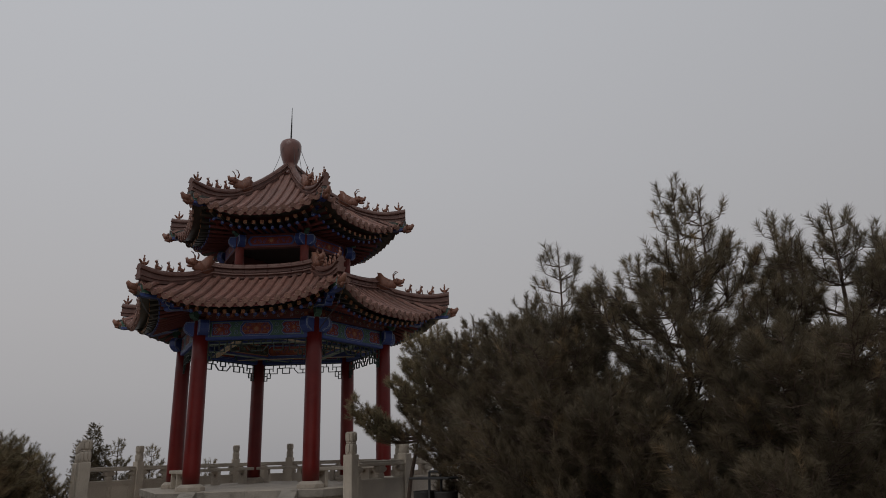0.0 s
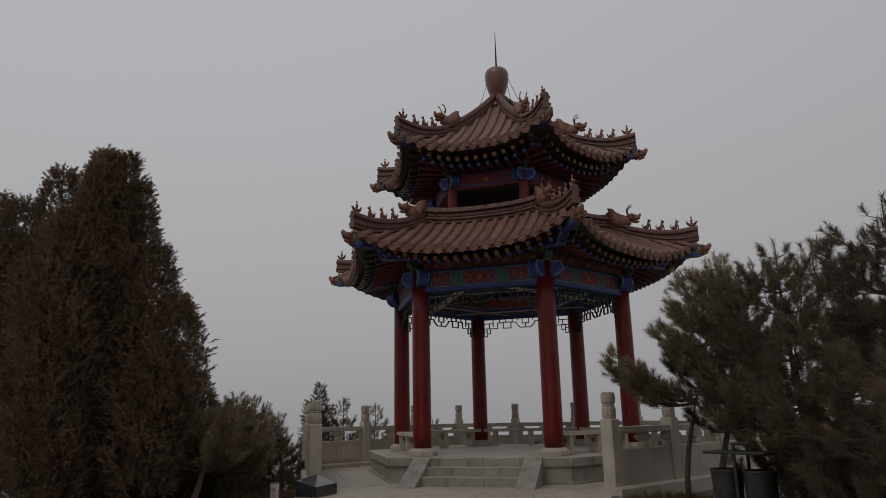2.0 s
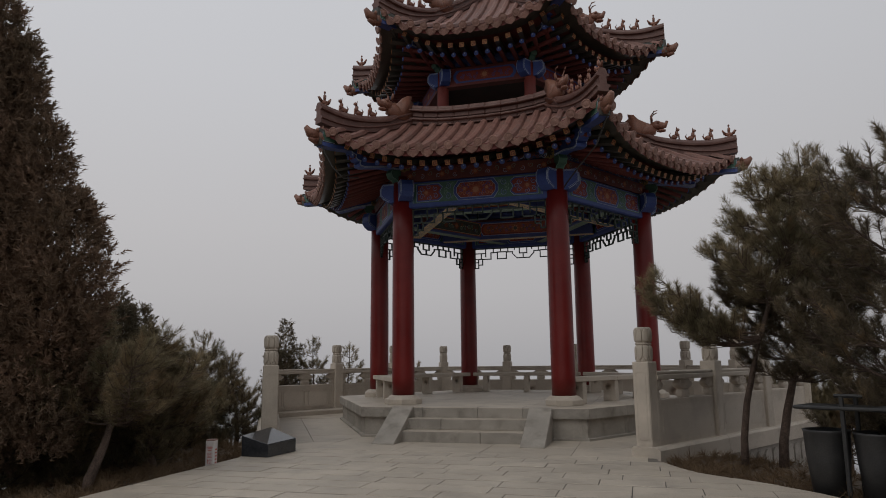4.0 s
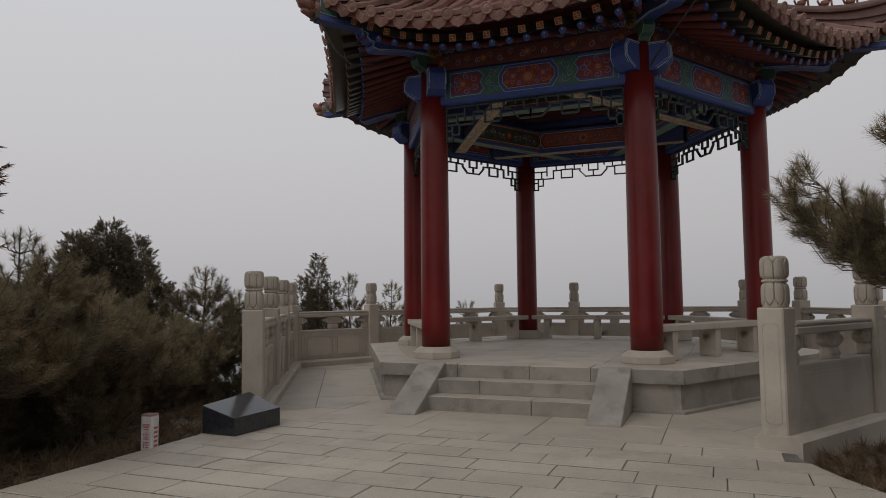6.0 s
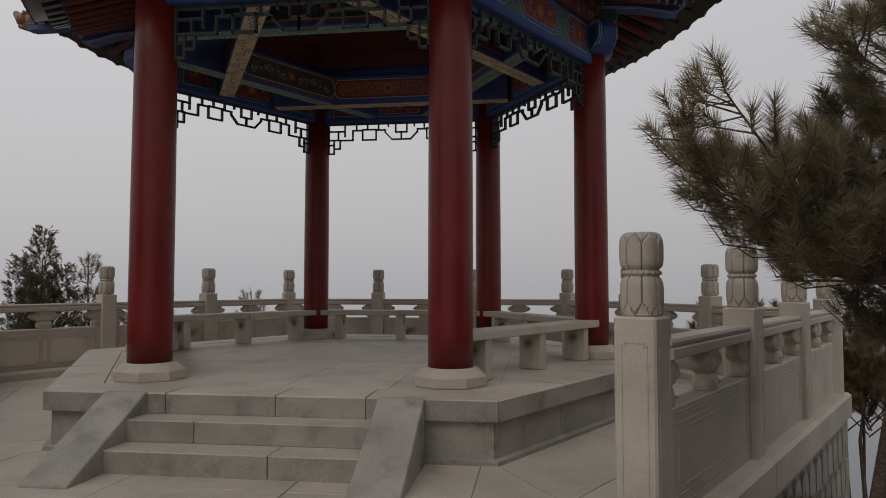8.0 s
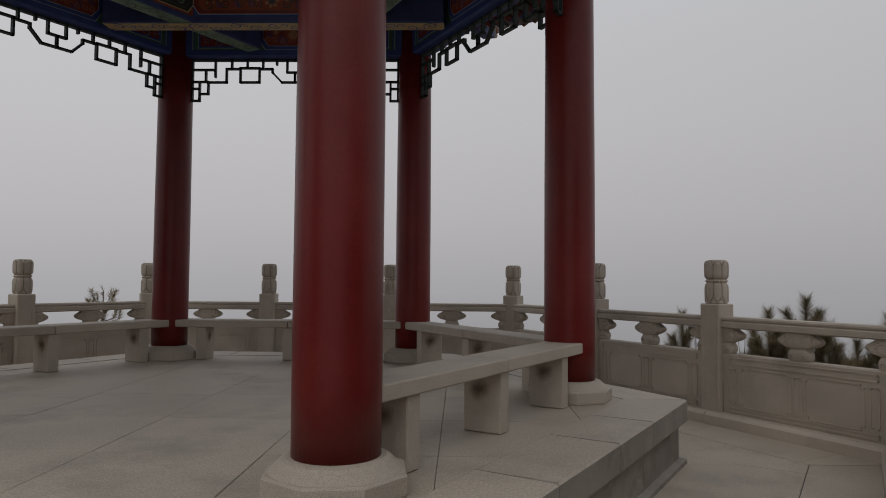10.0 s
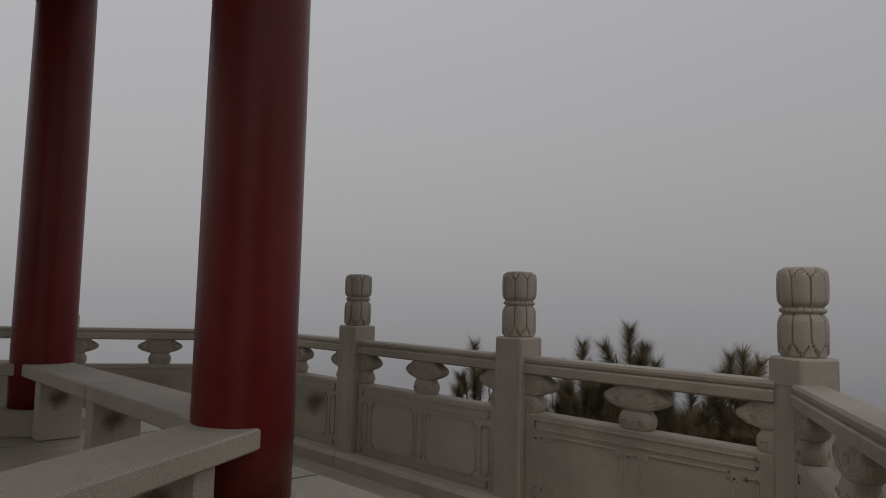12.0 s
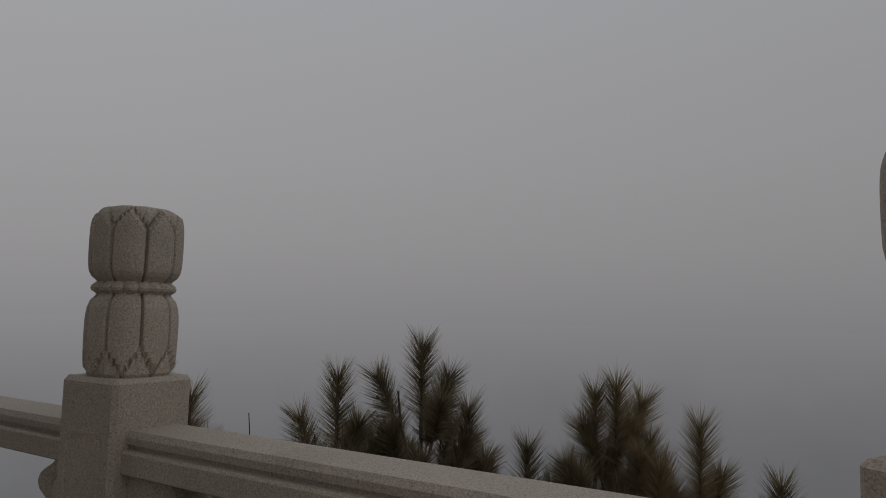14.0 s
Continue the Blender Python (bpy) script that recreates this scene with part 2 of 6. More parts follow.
def leafy(m, amount):
    """Let some light pass through thin foliage."""
    n, l = m.node_tree.nodes, m.node_tree.links
    bsdf, out = n["Principled BSDF"], n["Material Output"]
    tr, mx = n.new("ShaderNodeBsdfTranslucent"), n.new("ShaderNodeMixShader")
    mx.inputs[0].default_value = amount
    l.new(bsdf.inputs["Base Color"].links[0].from_socket, tr.inputs["Color"])
    l.new(bsdf.outputs[0], mx.inputs[1])
    l.new(tr.outputs[0], mx.inputs[2])
    l.new(mx.outputs[0], out.inputs["Surface"])


for leaf_mat in (NEEDLE, NEEDLE_DARK, NEEDLE_DRY, CYPRESS, GRASS):
    leafy(leaf_mat, 0.38)


# ---- building helpers ----
def finish(bm, name, mat, smooth=False):
    me = bpy.data.meshes.new(name)
    bmesh.ops.recalc_face_normals(bm, faces=bm.faces)
    bm.to_mesh(me)
    bm.free()
    for m in (mat if isinstance(mat, (list, tuple)) else [mat]):
        me.materials.append(m)
    if smooth:
        me.shade_smooth()
    return me


def thing(name, label, category, group="", kind="", at=None):
    ob = new(name)
    ob.empty_display_size = 0.2
    if at is not None:
        ob.matrix_basis = at
    return tagged(ob, label, category, group, kind)


def part(name, bm, mat, parent, label="", at=None, smooth=False):
    """One mesh object under a thing or a part; bm may be a bmesh or a finished mesh."""
    me = bm if isinstance(bm, bpy.types.Mesh) else finish(bm, name, mat, smooth)
    ob = new(name, me)
    ob.parent = parent
    if at is not None:
        ob.matrix_basis = at
    return tagged(ob, label)


def box(bm, x0, y0, z0, x1, y1, z1, mat=0, m=None, bevel=0.0):
    vs = [bm.verts.new(p) for p in ((x0, y0, z0), (x1, y0, z0), (x1, y1, z0), (x0, y1, z0), (x0, y0, z1), (x1, y0, z1), (x1, y1, z1), (x0, y1, z1))]
    fs = [bm.faces.new([vs[i] for i in q]) for q in ((3, 2, 1, 0), (4, 5, 6, 7), (0, 1, 5, 4), (1, 2, 6, 5), (2, 3, 7, 6), (3, 0, 4, 7))]
    for f in fs:
        f.material_index = mat
    if bevel:
        es = list({e for f in fs for e in f.edges})
        r = bmesh.ops.bevel(bm, geom=es, offset=bevel, segments=1, affect="EDGES", profile=0.5)
        vs = list({v for f in r["faces"] for v in f.verts} | {v for v in vs if v.is_valid})
    if m is not None:
        bmesh.ops.transform(bm, matrix=m, verts=vs)
    return vs


def rings(bm, loops, closed=True, caps=True, mat=0):
    """Skin a list of equal rings of points."""
    vv = [[bm.verts.new(p) for p in lp] for lp in loops]
    n = len(vv[0])
    for a, b in zip(vv, vv[1:]):
        for i in range(n if closed else n - 1):
            f = bm.faces.new((a[i], a[(i + 1) % n], b[(i + 1) % n], b[i]))
            f.material_index = mat
    if caps and closed:
        for lp in (vv[0], vv[-1]):
            f = bm.faces.new(lp)
            f.material_index = mat
    return vv


def lathe(bm, profile, segs=24, cx=0.0, cy=0.0, mat=0):
    rings(bm, [[(cx + r * math.cos(2 * math.pi * i / segs), cy + r * math.sin(2 * math.pi * i / segs), z) for i in range(segs)] for r, z in profile], mat=mat)


def tube(bm, pts, radius, segs=6, mat=0):
    """A tube along points; radius may be one number or one for each point."""
    pts = [Vector(p) for p in pts]
    rad = radius if isinstance(radius, (list, tuple)) else [radius] * len(pts)
    loops = []
    for i, p in enumerate(pts):
        d = (pts[min(i + 1, len(pts) - 1)] - pts[max(i - 1, 0)]).normalized()
        up = Vector((0, 0, 1)) if abs(d.z) < 0.95 else Vector((1, 0, 0))
        a = d.cross(up).normalized()
        b = a.cross(d)
        loops.append([p + (a * math.cos(2 * math.pi * k / segs) + b * math.sin(2 * math.pi * k / segs)) * rad[i] for k in range(segs)])
    rings(bm, loops, mat=mat)


def extrude(bm, outline, y0, y1, mat=0, m=None):
    """A flat outline in x and z, given a thickness along y."""
    a = [bm.verts.new((x, y0, z)) for x, z in outline]
    b = [bm.verts.new((x, y1, z)) for x, z in outline]
    n = len(a)
    fs = [bm.faces.new(a), bm.faces.new(b[::-1])] + [bm.faces.new((a[i], b[i], b[(i + 1) % n], a[(i + 1) % n])) for i in range(n)]
    for f in fs:
        f.material_index = mat
    if m is not None:
        bmesh.ops.transform(bm, matrix=m, verts=a + b)


def raw_mesh(name, verts, faces, mats, smooth=False, index=None):
    me = bpy.data.meshes.new(name)
    me.from_pydata(verts, [], faces)
    for m in mats:
        me.materials.append(m)
    if index is not None:
        me.polygons.foreach_set("material_index", index)
    me.update()
    return me


def turn(a):
    return pose(0, 0, 0, 0, 0, a)


def corner(r, a, z=0.0):
    return Vector((r * math.cos(radians(a)), r * math.sin(radians(a)), z))


bm = bmesh.new()
bm.faces.new([bm.verts.new((math.cos(2 * math.pi * i / 32), 0, math.sin(2 * math.pi * i / 32))) for i in range(32)])
SMUDGE = finish(bm, "stain", RUST)

# ---- ground, paving, terrace ----
R_RAIL = 5.372       # balustrade corners
R_COL = 2.756         # column ring
R_PLAT = 3.656        # platform corners
Z_PLAT = 0.48
RAIL_SHIFT = Vector((0, 0.048, 0))
APO = math.cos(radians(30))


def hex_out(x, y):
    """Distance outside the terrace's hexagon."""
    return max(x * math.cos(radians(a)) + y * math.sin(radians(a)) for a in range(30, 360, 60)) - (R_RAIL + 0.22) * APO


def path_edges(y):
    """Left and right edge of the paved approach at y."""
    yy = [-40.0, -22.0, -15.0, -10.0, -8.0, -6.6, -5.7, -4.95, -4.0]
    left = [2.0, 0.3, -1.3, -2.35, -2.42, -2.42, -2.45, -2.75, -2.9]
    right = [12.0, 8.6, 6.9, 5.6, 4.9, 4.0, 3.06, 2.75, 2.7]
    return float(np.interp(y, yy, left)), float(np.interp(y, yy, right))


def ground_z(x, y):
    """Hillside: level with the paving at its edges, lower behind the terrace, then falling away."""
    le, ri = path_edges(min(y, -4.6))
    dp = max(le - x, x - ri, 0.0)
    if y > -4.6:
        dp = math.hypot(dp, y + 4.6)
    d = min(max(hex_out(x, y), 0.0), dp)
    z = -0.05 - 0.10 * min(d, 3.0) - 0.62 * max(0.0, d - 3.0)
    z -= float(np.interp(y, [-4.6, -3.8, -2.8, -2.0, -0.15, 1.5], [0.0, 0.02, 0.25, 0.5, 1.0, 1.2])) * min(2.1, 1.0 + 0.6 * d)
    z += 0.07 * noise.noise((x * 0.7, y * 0.7, 0.0)) * min(1, d)
    return max(z, -70.0 + 2.0 * noise.noise((x * 0.02, y * 0.02, 3.0)))


radii = [0.0, 2.0, 4.0] + [4.6 + 0.35 * i for i in range(60)] + [27 + 4 * i for i in range(1, 30)] + [160, 220, 320, 500, 900, 1700, 3200]
ANG = 300
gv, gf = [], []
for i, r in enumerate(radii):
    for k in range(ANG):
        x, y = r * math.cos(2 * math.pi * k / ANG), r * math.sin(2 * math.pi * k / ANG) - (6.0 if r else 6.0)
        gv.append((x, y, ground_z(x, y)))
for i in range(len(radii) - 1):
    for k in range(ANG):
        a, b = i * ANG + k, i * ANG + (k + 1) % ANG
        gf.append((a, b, b + ANG, a + ANG))
ground = tagged(new("ground", raw_mesh("ground", gv, gf, [SOIL])), "dry brown hillside soil with pine litter", "ground", kind="structure")
ground.data.shade_smooth()

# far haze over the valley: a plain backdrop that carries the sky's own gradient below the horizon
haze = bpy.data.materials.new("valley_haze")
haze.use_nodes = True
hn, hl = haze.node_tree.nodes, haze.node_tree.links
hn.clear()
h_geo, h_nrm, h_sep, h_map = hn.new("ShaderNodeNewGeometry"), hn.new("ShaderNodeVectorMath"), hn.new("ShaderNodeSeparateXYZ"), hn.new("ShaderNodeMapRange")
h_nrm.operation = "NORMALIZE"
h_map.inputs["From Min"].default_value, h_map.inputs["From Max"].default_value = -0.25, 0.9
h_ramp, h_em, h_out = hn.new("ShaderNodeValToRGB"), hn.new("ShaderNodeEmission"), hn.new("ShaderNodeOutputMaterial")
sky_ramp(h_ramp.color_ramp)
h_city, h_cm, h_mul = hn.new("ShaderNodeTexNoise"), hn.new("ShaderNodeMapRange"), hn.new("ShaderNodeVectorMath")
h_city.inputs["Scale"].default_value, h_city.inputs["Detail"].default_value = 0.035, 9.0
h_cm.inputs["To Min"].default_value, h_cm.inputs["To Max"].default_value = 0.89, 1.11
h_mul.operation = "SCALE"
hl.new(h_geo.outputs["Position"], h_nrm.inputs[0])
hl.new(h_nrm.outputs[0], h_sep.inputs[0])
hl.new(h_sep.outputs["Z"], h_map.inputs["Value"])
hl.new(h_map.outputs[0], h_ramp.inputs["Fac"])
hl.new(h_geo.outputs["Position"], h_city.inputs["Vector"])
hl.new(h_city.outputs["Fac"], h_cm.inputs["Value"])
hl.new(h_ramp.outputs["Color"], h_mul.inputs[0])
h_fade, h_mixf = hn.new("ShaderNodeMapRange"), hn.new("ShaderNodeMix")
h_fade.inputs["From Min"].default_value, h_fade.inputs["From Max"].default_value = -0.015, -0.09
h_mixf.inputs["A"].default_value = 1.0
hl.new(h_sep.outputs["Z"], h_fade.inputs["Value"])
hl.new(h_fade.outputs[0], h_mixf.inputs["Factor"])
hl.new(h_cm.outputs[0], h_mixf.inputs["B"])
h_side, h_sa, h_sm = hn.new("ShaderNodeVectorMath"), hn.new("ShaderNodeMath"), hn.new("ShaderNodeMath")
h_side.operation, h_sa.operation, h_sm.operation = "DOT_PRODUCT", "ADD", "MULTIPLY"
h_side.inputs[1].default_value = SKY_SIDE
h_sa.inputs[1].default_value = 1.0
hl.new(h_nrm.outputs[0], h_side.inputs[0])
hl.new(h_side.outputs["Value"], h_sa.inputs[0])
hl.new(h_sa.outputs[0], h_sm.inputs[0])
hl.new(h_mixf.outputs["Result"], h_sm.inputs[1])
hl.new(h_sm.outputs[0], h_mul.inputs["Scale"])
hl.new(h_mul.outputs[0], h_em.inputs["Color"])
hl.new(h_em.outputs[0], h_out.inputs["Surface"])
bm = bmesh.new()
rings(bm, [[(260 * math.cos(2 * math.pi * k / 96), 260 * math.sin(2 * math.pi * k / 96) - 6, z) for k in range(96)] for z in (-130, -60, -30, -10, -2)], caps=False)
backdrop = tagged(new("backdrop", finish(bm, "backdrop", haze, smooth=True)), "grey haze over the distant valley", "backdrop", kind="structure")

# mortar bed under the paving slabs
bm = bmesh.new()
lo = [(path_edges(y)[0], y) for y in (-40, -22, -15, -10, -8, -6.6, -5.7, -4.95)]
hi = [(path_edges(y)[1], y) for y in (-40, -22, -15, -10, -8, -6.6, -5.7, -4.95)]
pts = lo + [(c.x, c.y) for c in (corner(R_RAIL + 0.12, 240), corner(R_RAIL + 0.12, 180), corner(R_RAIL + 0.12, 120), corner(R_RAIL + 0.12, 60), corner(R_RAIL + 0.12, 0), corner(R_RAIL + 0.12, 300))] + hi[::-1]
top = [bm.verts.new((x, y, -0.005)) for x, y in pts]
bot = [bm.verts.new((x, y, -0.3)) for x, y in pts]
bm.faces.new(top)
for i in range(len(pts)):
    bm.faces.new((top[i], top[(i + 1) % len(pts)], bot[(i + 1) % len(pts)], bot[i]))
pavement = tagged(new("pavement", finish(bm, "pavement", JOINT)), "pale stone paving with open dark joints", "pavement", kind="structure")

# retaining wall of the terrace, with stone relief on its outer face
bm = bmesh.new()
rings(bm, [[corner(R_RAIL + 0.16, a, z) for a in range(0, 360, 60)] for z in (-3.2, -0.06)], caps=False)
retaining = tagged(new("retaining_wall", finish(bm, "retaining_wall", GRANITE_DARK)), "grey rough stone retaining wall under the terrace", "wall", kind="structure")

# ---- balustrade ----
KERB_Z, PANEL_Z, RAIL_LO, RAIL_HI, BLOCK_Z, TOP_Z = 0.12, 0.69, 0.945, 1.045, 1.168, 1.605


def lotus_mesh():
    """Two tiers of carved petals with pointed tips and a beaded ring between."""
    segs = 144
    prof = [(0.110, 0.0), (0.116, 0.008), (0.1165, 0.02), (0.117, 0.035), (0.1175, 0.05), (0.118, 0.065), (0.1185, 0.08), (0.1188, 0.10), (0.119, 0.13), (0.118, 0.155), (0.115, 0.175), (0.108, 0.193), (0.097, 0.204), (0.094, 0.209),
            (0.103, 0.213), (0.111, 0.218), (0.114, 0.225), (0.111, 0.232), (0.103, 0.238), (0.094, 0.242), (0.098, 0.246),
            (0.109, 0.255), (0.116, 0.267), (0.1195, 0.285), (0.1205, 0.31), (0.1208, 0.335), (0.1208, 0.36), (0.1205, 0.372), (0.120, 0.384), (0.119, 0.396), (0.1165, 0.408), (0.113, 0.418), (0.108, 0.426), (0.1, 0.433), (0.088, 0.437)]
    loops = []
    for r, z in prof:
        lp = []
        for i in range(segs):
            th = 2 * math.pi * i / segs
            a = abs(((th * 8 / (2 * math.pi) + 0.5) % 1.0) * 2 - 1)
            d = 0.0
            if 0.212 < z < 0.239:
                d = -0.009 * (1 - abs(math.cos(th * 9)) ** 0.7)
            else:
                u = z / 0.078 if z < 0.208 else (0.437 - z) / 0.070
                u = min(1.0, max(0.0, u))
                b = u * u * (3 - 2 * u)
                gap = abs(a - b)
                d = -0.0125 * max(0.0, 1 - gap / 0.12) ** 0.8
                if a < b:
                    d += 0.0035 * math.cos(a / max(b, 0.05) * math.pi / 2) ** 0.5
                else:
                    d += -0.006 + 0.004 * max(0.0, 1 - (1 - a) / 0.3)
            # a slightly square section
            sq = 1 + 0.035 * math.cos(4 * th + math.pi)
            lp.append(((0.905 * r * sq + d) * math.cos(th), (0.905 * r * sq + d) * math.sin(th), z))
        loops.append(lp)
    bm = bmesh.new()
    rings(bm, loops)
    return finish(bm, "lotus_head", GRANITE)


def frame_line(bm, x0, z0, x1, z1, y, w=0.008, h=0.0075, notch=0.03):
    """A raised line round a field with notched corners, on a face at y that looks towards -y."""
    n = notch
    pts = [(x0 + n, z0), (x1 - n, z0), (x1 - n, z0 + n), (x1, z0 + n), (x1, z1 - n), (x1 - n, z1 - n), (x1 - n, z1), (x0 + n, z1), (x0 + n, z1 - n), (x0, z1 - n), (x0, z0 + n), (x0 + n, z0 + n)]
    for (ax, az), (bx, bz) in zip(pts, pts[1:] + pts[:1]):
        box(bm, min(ax, bx) - w / 2, y - h, min(az, bz) - w / 2, max(ax, bx) + w / 2, y + 0.002, max(az, bz) + w / 2)


LOTUS = lotus_mesh()
bm = bmesh.new()
box(bm, -0.1135, -0.1135, 0.0, 0.1135, 0.1135, BLOCK_Z, bevel=0.012)
POST_BLOCK = finish(bm, "post_block", GRANITE)
bm = bmesh.new()
for s in (-1, 1):
    for q in (0, 90):
        b2 = bmesh.new()
        frame_line(b2, -0.068, 0.2, 0.068, 1.035, -0.1135, w=0.006, h=0.0025, notch=0.016)
        me = bpy.data.meshes.new("tmp")
        bmesh.ops.transform(b2, matrix=turn(q + (180 if s > 0 else 0)), verts=b2.verts)
        b2.to_mesh(me)
        b2.free()
        bm.from_mesh(me)
        bpy.data.meshes.remove(me)
POST_LINES = finish(bm, "carved_border", GRANITE)

SPAN = R_RAIL / 3
PL = SPAN - 0.225     # panel length between posts
bm = bmesh.new()
box(bm, -PL / 2, -0.065, KERB_Z - 0.01, PL / 2, 0.065, PANEL_Z, bevel=0.01)
PANEL = finish(bm, "panel", GRANITE)
bm = bmesh.new()
for side in (0, 180):
    b2 = bmesh.new()
    if side == 180:
        frame_line(b2, -PL / 2 + 0.08, 0.60, PL / 2 - 0.08, 0.655, -0.065, notch=0.012)
        frame_line(b2, -PL / 2 + 0.20, 0.20, -0.07, 0.565, -0.065)
        frame_line(b2, 0.07, 0.20, PL / 2 - 0.20, 0.565, -0.065)
        frame_line(b2, -0.035, 0.22, 0.035, 0.55, -0.065, notch=0.012)
        frame_line(b2, -PL / 2 + 0.08, 0.22, -PL / 2 + 0.15, 0.55, -0.065, notch=0.012)
        frame_line(b2, PL / 2 - 0.15, 0.22, PL / 2 - 0.08, 0.55, -0.065, notch=0.012)
        frame_line(b2, -PL / 2 + 0.08, 0.145, PL / 2 - 0.08, 0.18, -0.065, notch=0.008)
    else:
        for zz in (0.655, 0.635, 0.60, 0.22, 0.20, 0.165):
            box(b2, -PL / 2 + 0.06, -0.0685, zz - 0.003, PL / 2 - 0.06, -0.063, zz + 0.003)
        frame_line(b2, -PL / 2 + 0.1, 0.26, PL / 2 - 0.1, 0.565, -0.065, w=0.006, h=0.003)
    bmesh.ops.transform(b2, matrix=turn(side), verts=b2.verts)
    me = bpy.data.meshes.new("tmp")
    b2.to_mesh(me)
    b2.free()
    bm.from_mesh(me)
    bpy.data.meshes.remove(me)
PANEL_LINES = finish(bm, "carved_border", GRANITE)
bm = bmesh.new()
rail_outline = [(-0.085, RAIL_LO), (-0.085, 0.992), (-0.08, 0.999), (-0.066, 1.001), (-0.064, 1.01), (-0.075, 1.013), (-0.077, 1.03), (-0.068, RAIL_HI), (0.068, RAIL_HI), (0.077, 1.03), (0.075, 1.013), (0.064, 1.01), (0.066, 1.001), (0.08, 0.999), (0.085, 0.992), (0.085, RAIL_LO), (0.06, RAIL_LO - 0.012), (-0.06, RAIL_LO - 0.012)]
rings(bm, [[(x, y, z) for y, z in rail_outline] for x in (-PL / 2, PL / 2)])
HANDRAIL = finish(bm, "handrail", GRANITE)


def cloud_vase_mesh(half):
    """A carved cloud on a vase, between panel and handrail; half: cut where it meets a post."""
    prof = [(0.088, 0.688, 0.060), (0.098, 0.70, 0.064), (0.106, 0.722, 0.066), (0.108, 0.745, 0.066), (0.102, 0.766, 0.064), (0.090, 0.783, 0.058), (0.084, 0.794, 0.054), (0.098, 0.803, 0.058), (0.13, 0.812, 0.064),
            (0.172, 0.826, 0.067), (0.202, 0.845, 0.068), (0.214, 0.864, 0.068), (0.206, 0.882, 0.067), (0.184, 0.897, 0.066), (0.155, 0.912, 0.066), (0.132, 0.928, 0.064), (0.12, 0.94, 0.06)]
    loops, n = [], 28
    for w, z, t in prof:
        lp = []
        for i in range(n):
            th = 2 * math.pi * i / n
            c, s = math.cos(th), math.sin(th)
            x, y = w * math.copysign(abs(c) ** 0.6, c), t * math.copysign(abs(s) ** 0.6, s)
            if w > 0.14:
                y *= 1 - 0.25 * math.exp(-((abs(x) - 0.12) / 0.02) ** 2)
            lp.append((max(x, 0.0) if half else x, y, z))
        loops.append(lp)
    bm = bmesh.new()
    rings(bm, loops)
    # carved scrolls on both faces
    for yy, flip in ((0.066, 1), (-0.066, -1)):
        for cx, cz, r in ((0.055, 0.868, 0.036), (-0.055, 0.868, 0.036), (0.0, 0.842, 0.024), (0.05, 0.73, 0.026), (-0.05, 0.73, 0.026)):
            if half and cx < 0.03:
                continue
            tube(bm, [(cx + math.copysign(1, cx) * (r - 0.0026 * i) * math.cos(0.55 * i), yy, cz + (r - 0.0026 * i) * math.sin(0.55 * i)) for i in range(12)], 0.0045, 4)
    return finish(bm, "cloud_vase", GRANITE)


VASE, VASE_HALF = cloud_vase_mesh(False), cloud_vase_mesh(True)


def balustrade_post(at, label):
    ob = thing("balustrade_post", label, "balustrade post", "balustrade posts", at=at)
    part("shaft", POST_BLOCK, None, ob)
    part("lotus_head", LOTUS, None, ob, "carved lotus bud head", at=pose(0, 0, BLOCK_Z))
    part("carved_border", POST_LINES, None, ob)
    return ob


def balustrade_panel(at):
    ob = thing("balustrade", "carved pale granite balustrade panel with cloud vases and handrail", "balustrade", "balustrade panels", at=at)
    part("panel", PANEL, None, ob)
    part("carved_border", PANEL_LINES, None, ob)
    part("handrail", HANDRAIL, None, ob)
    part("cloud_vase", VASE, None, ob)
    part("cloud_vase", VASE_HALF, None, ob, at=pose(-PL / 2, 0, 0))
    part("cloud_vase", VASE_HALF, None, ob, at=pose(PL / 2, 0, 0, 0, 0, 180))
    return ob


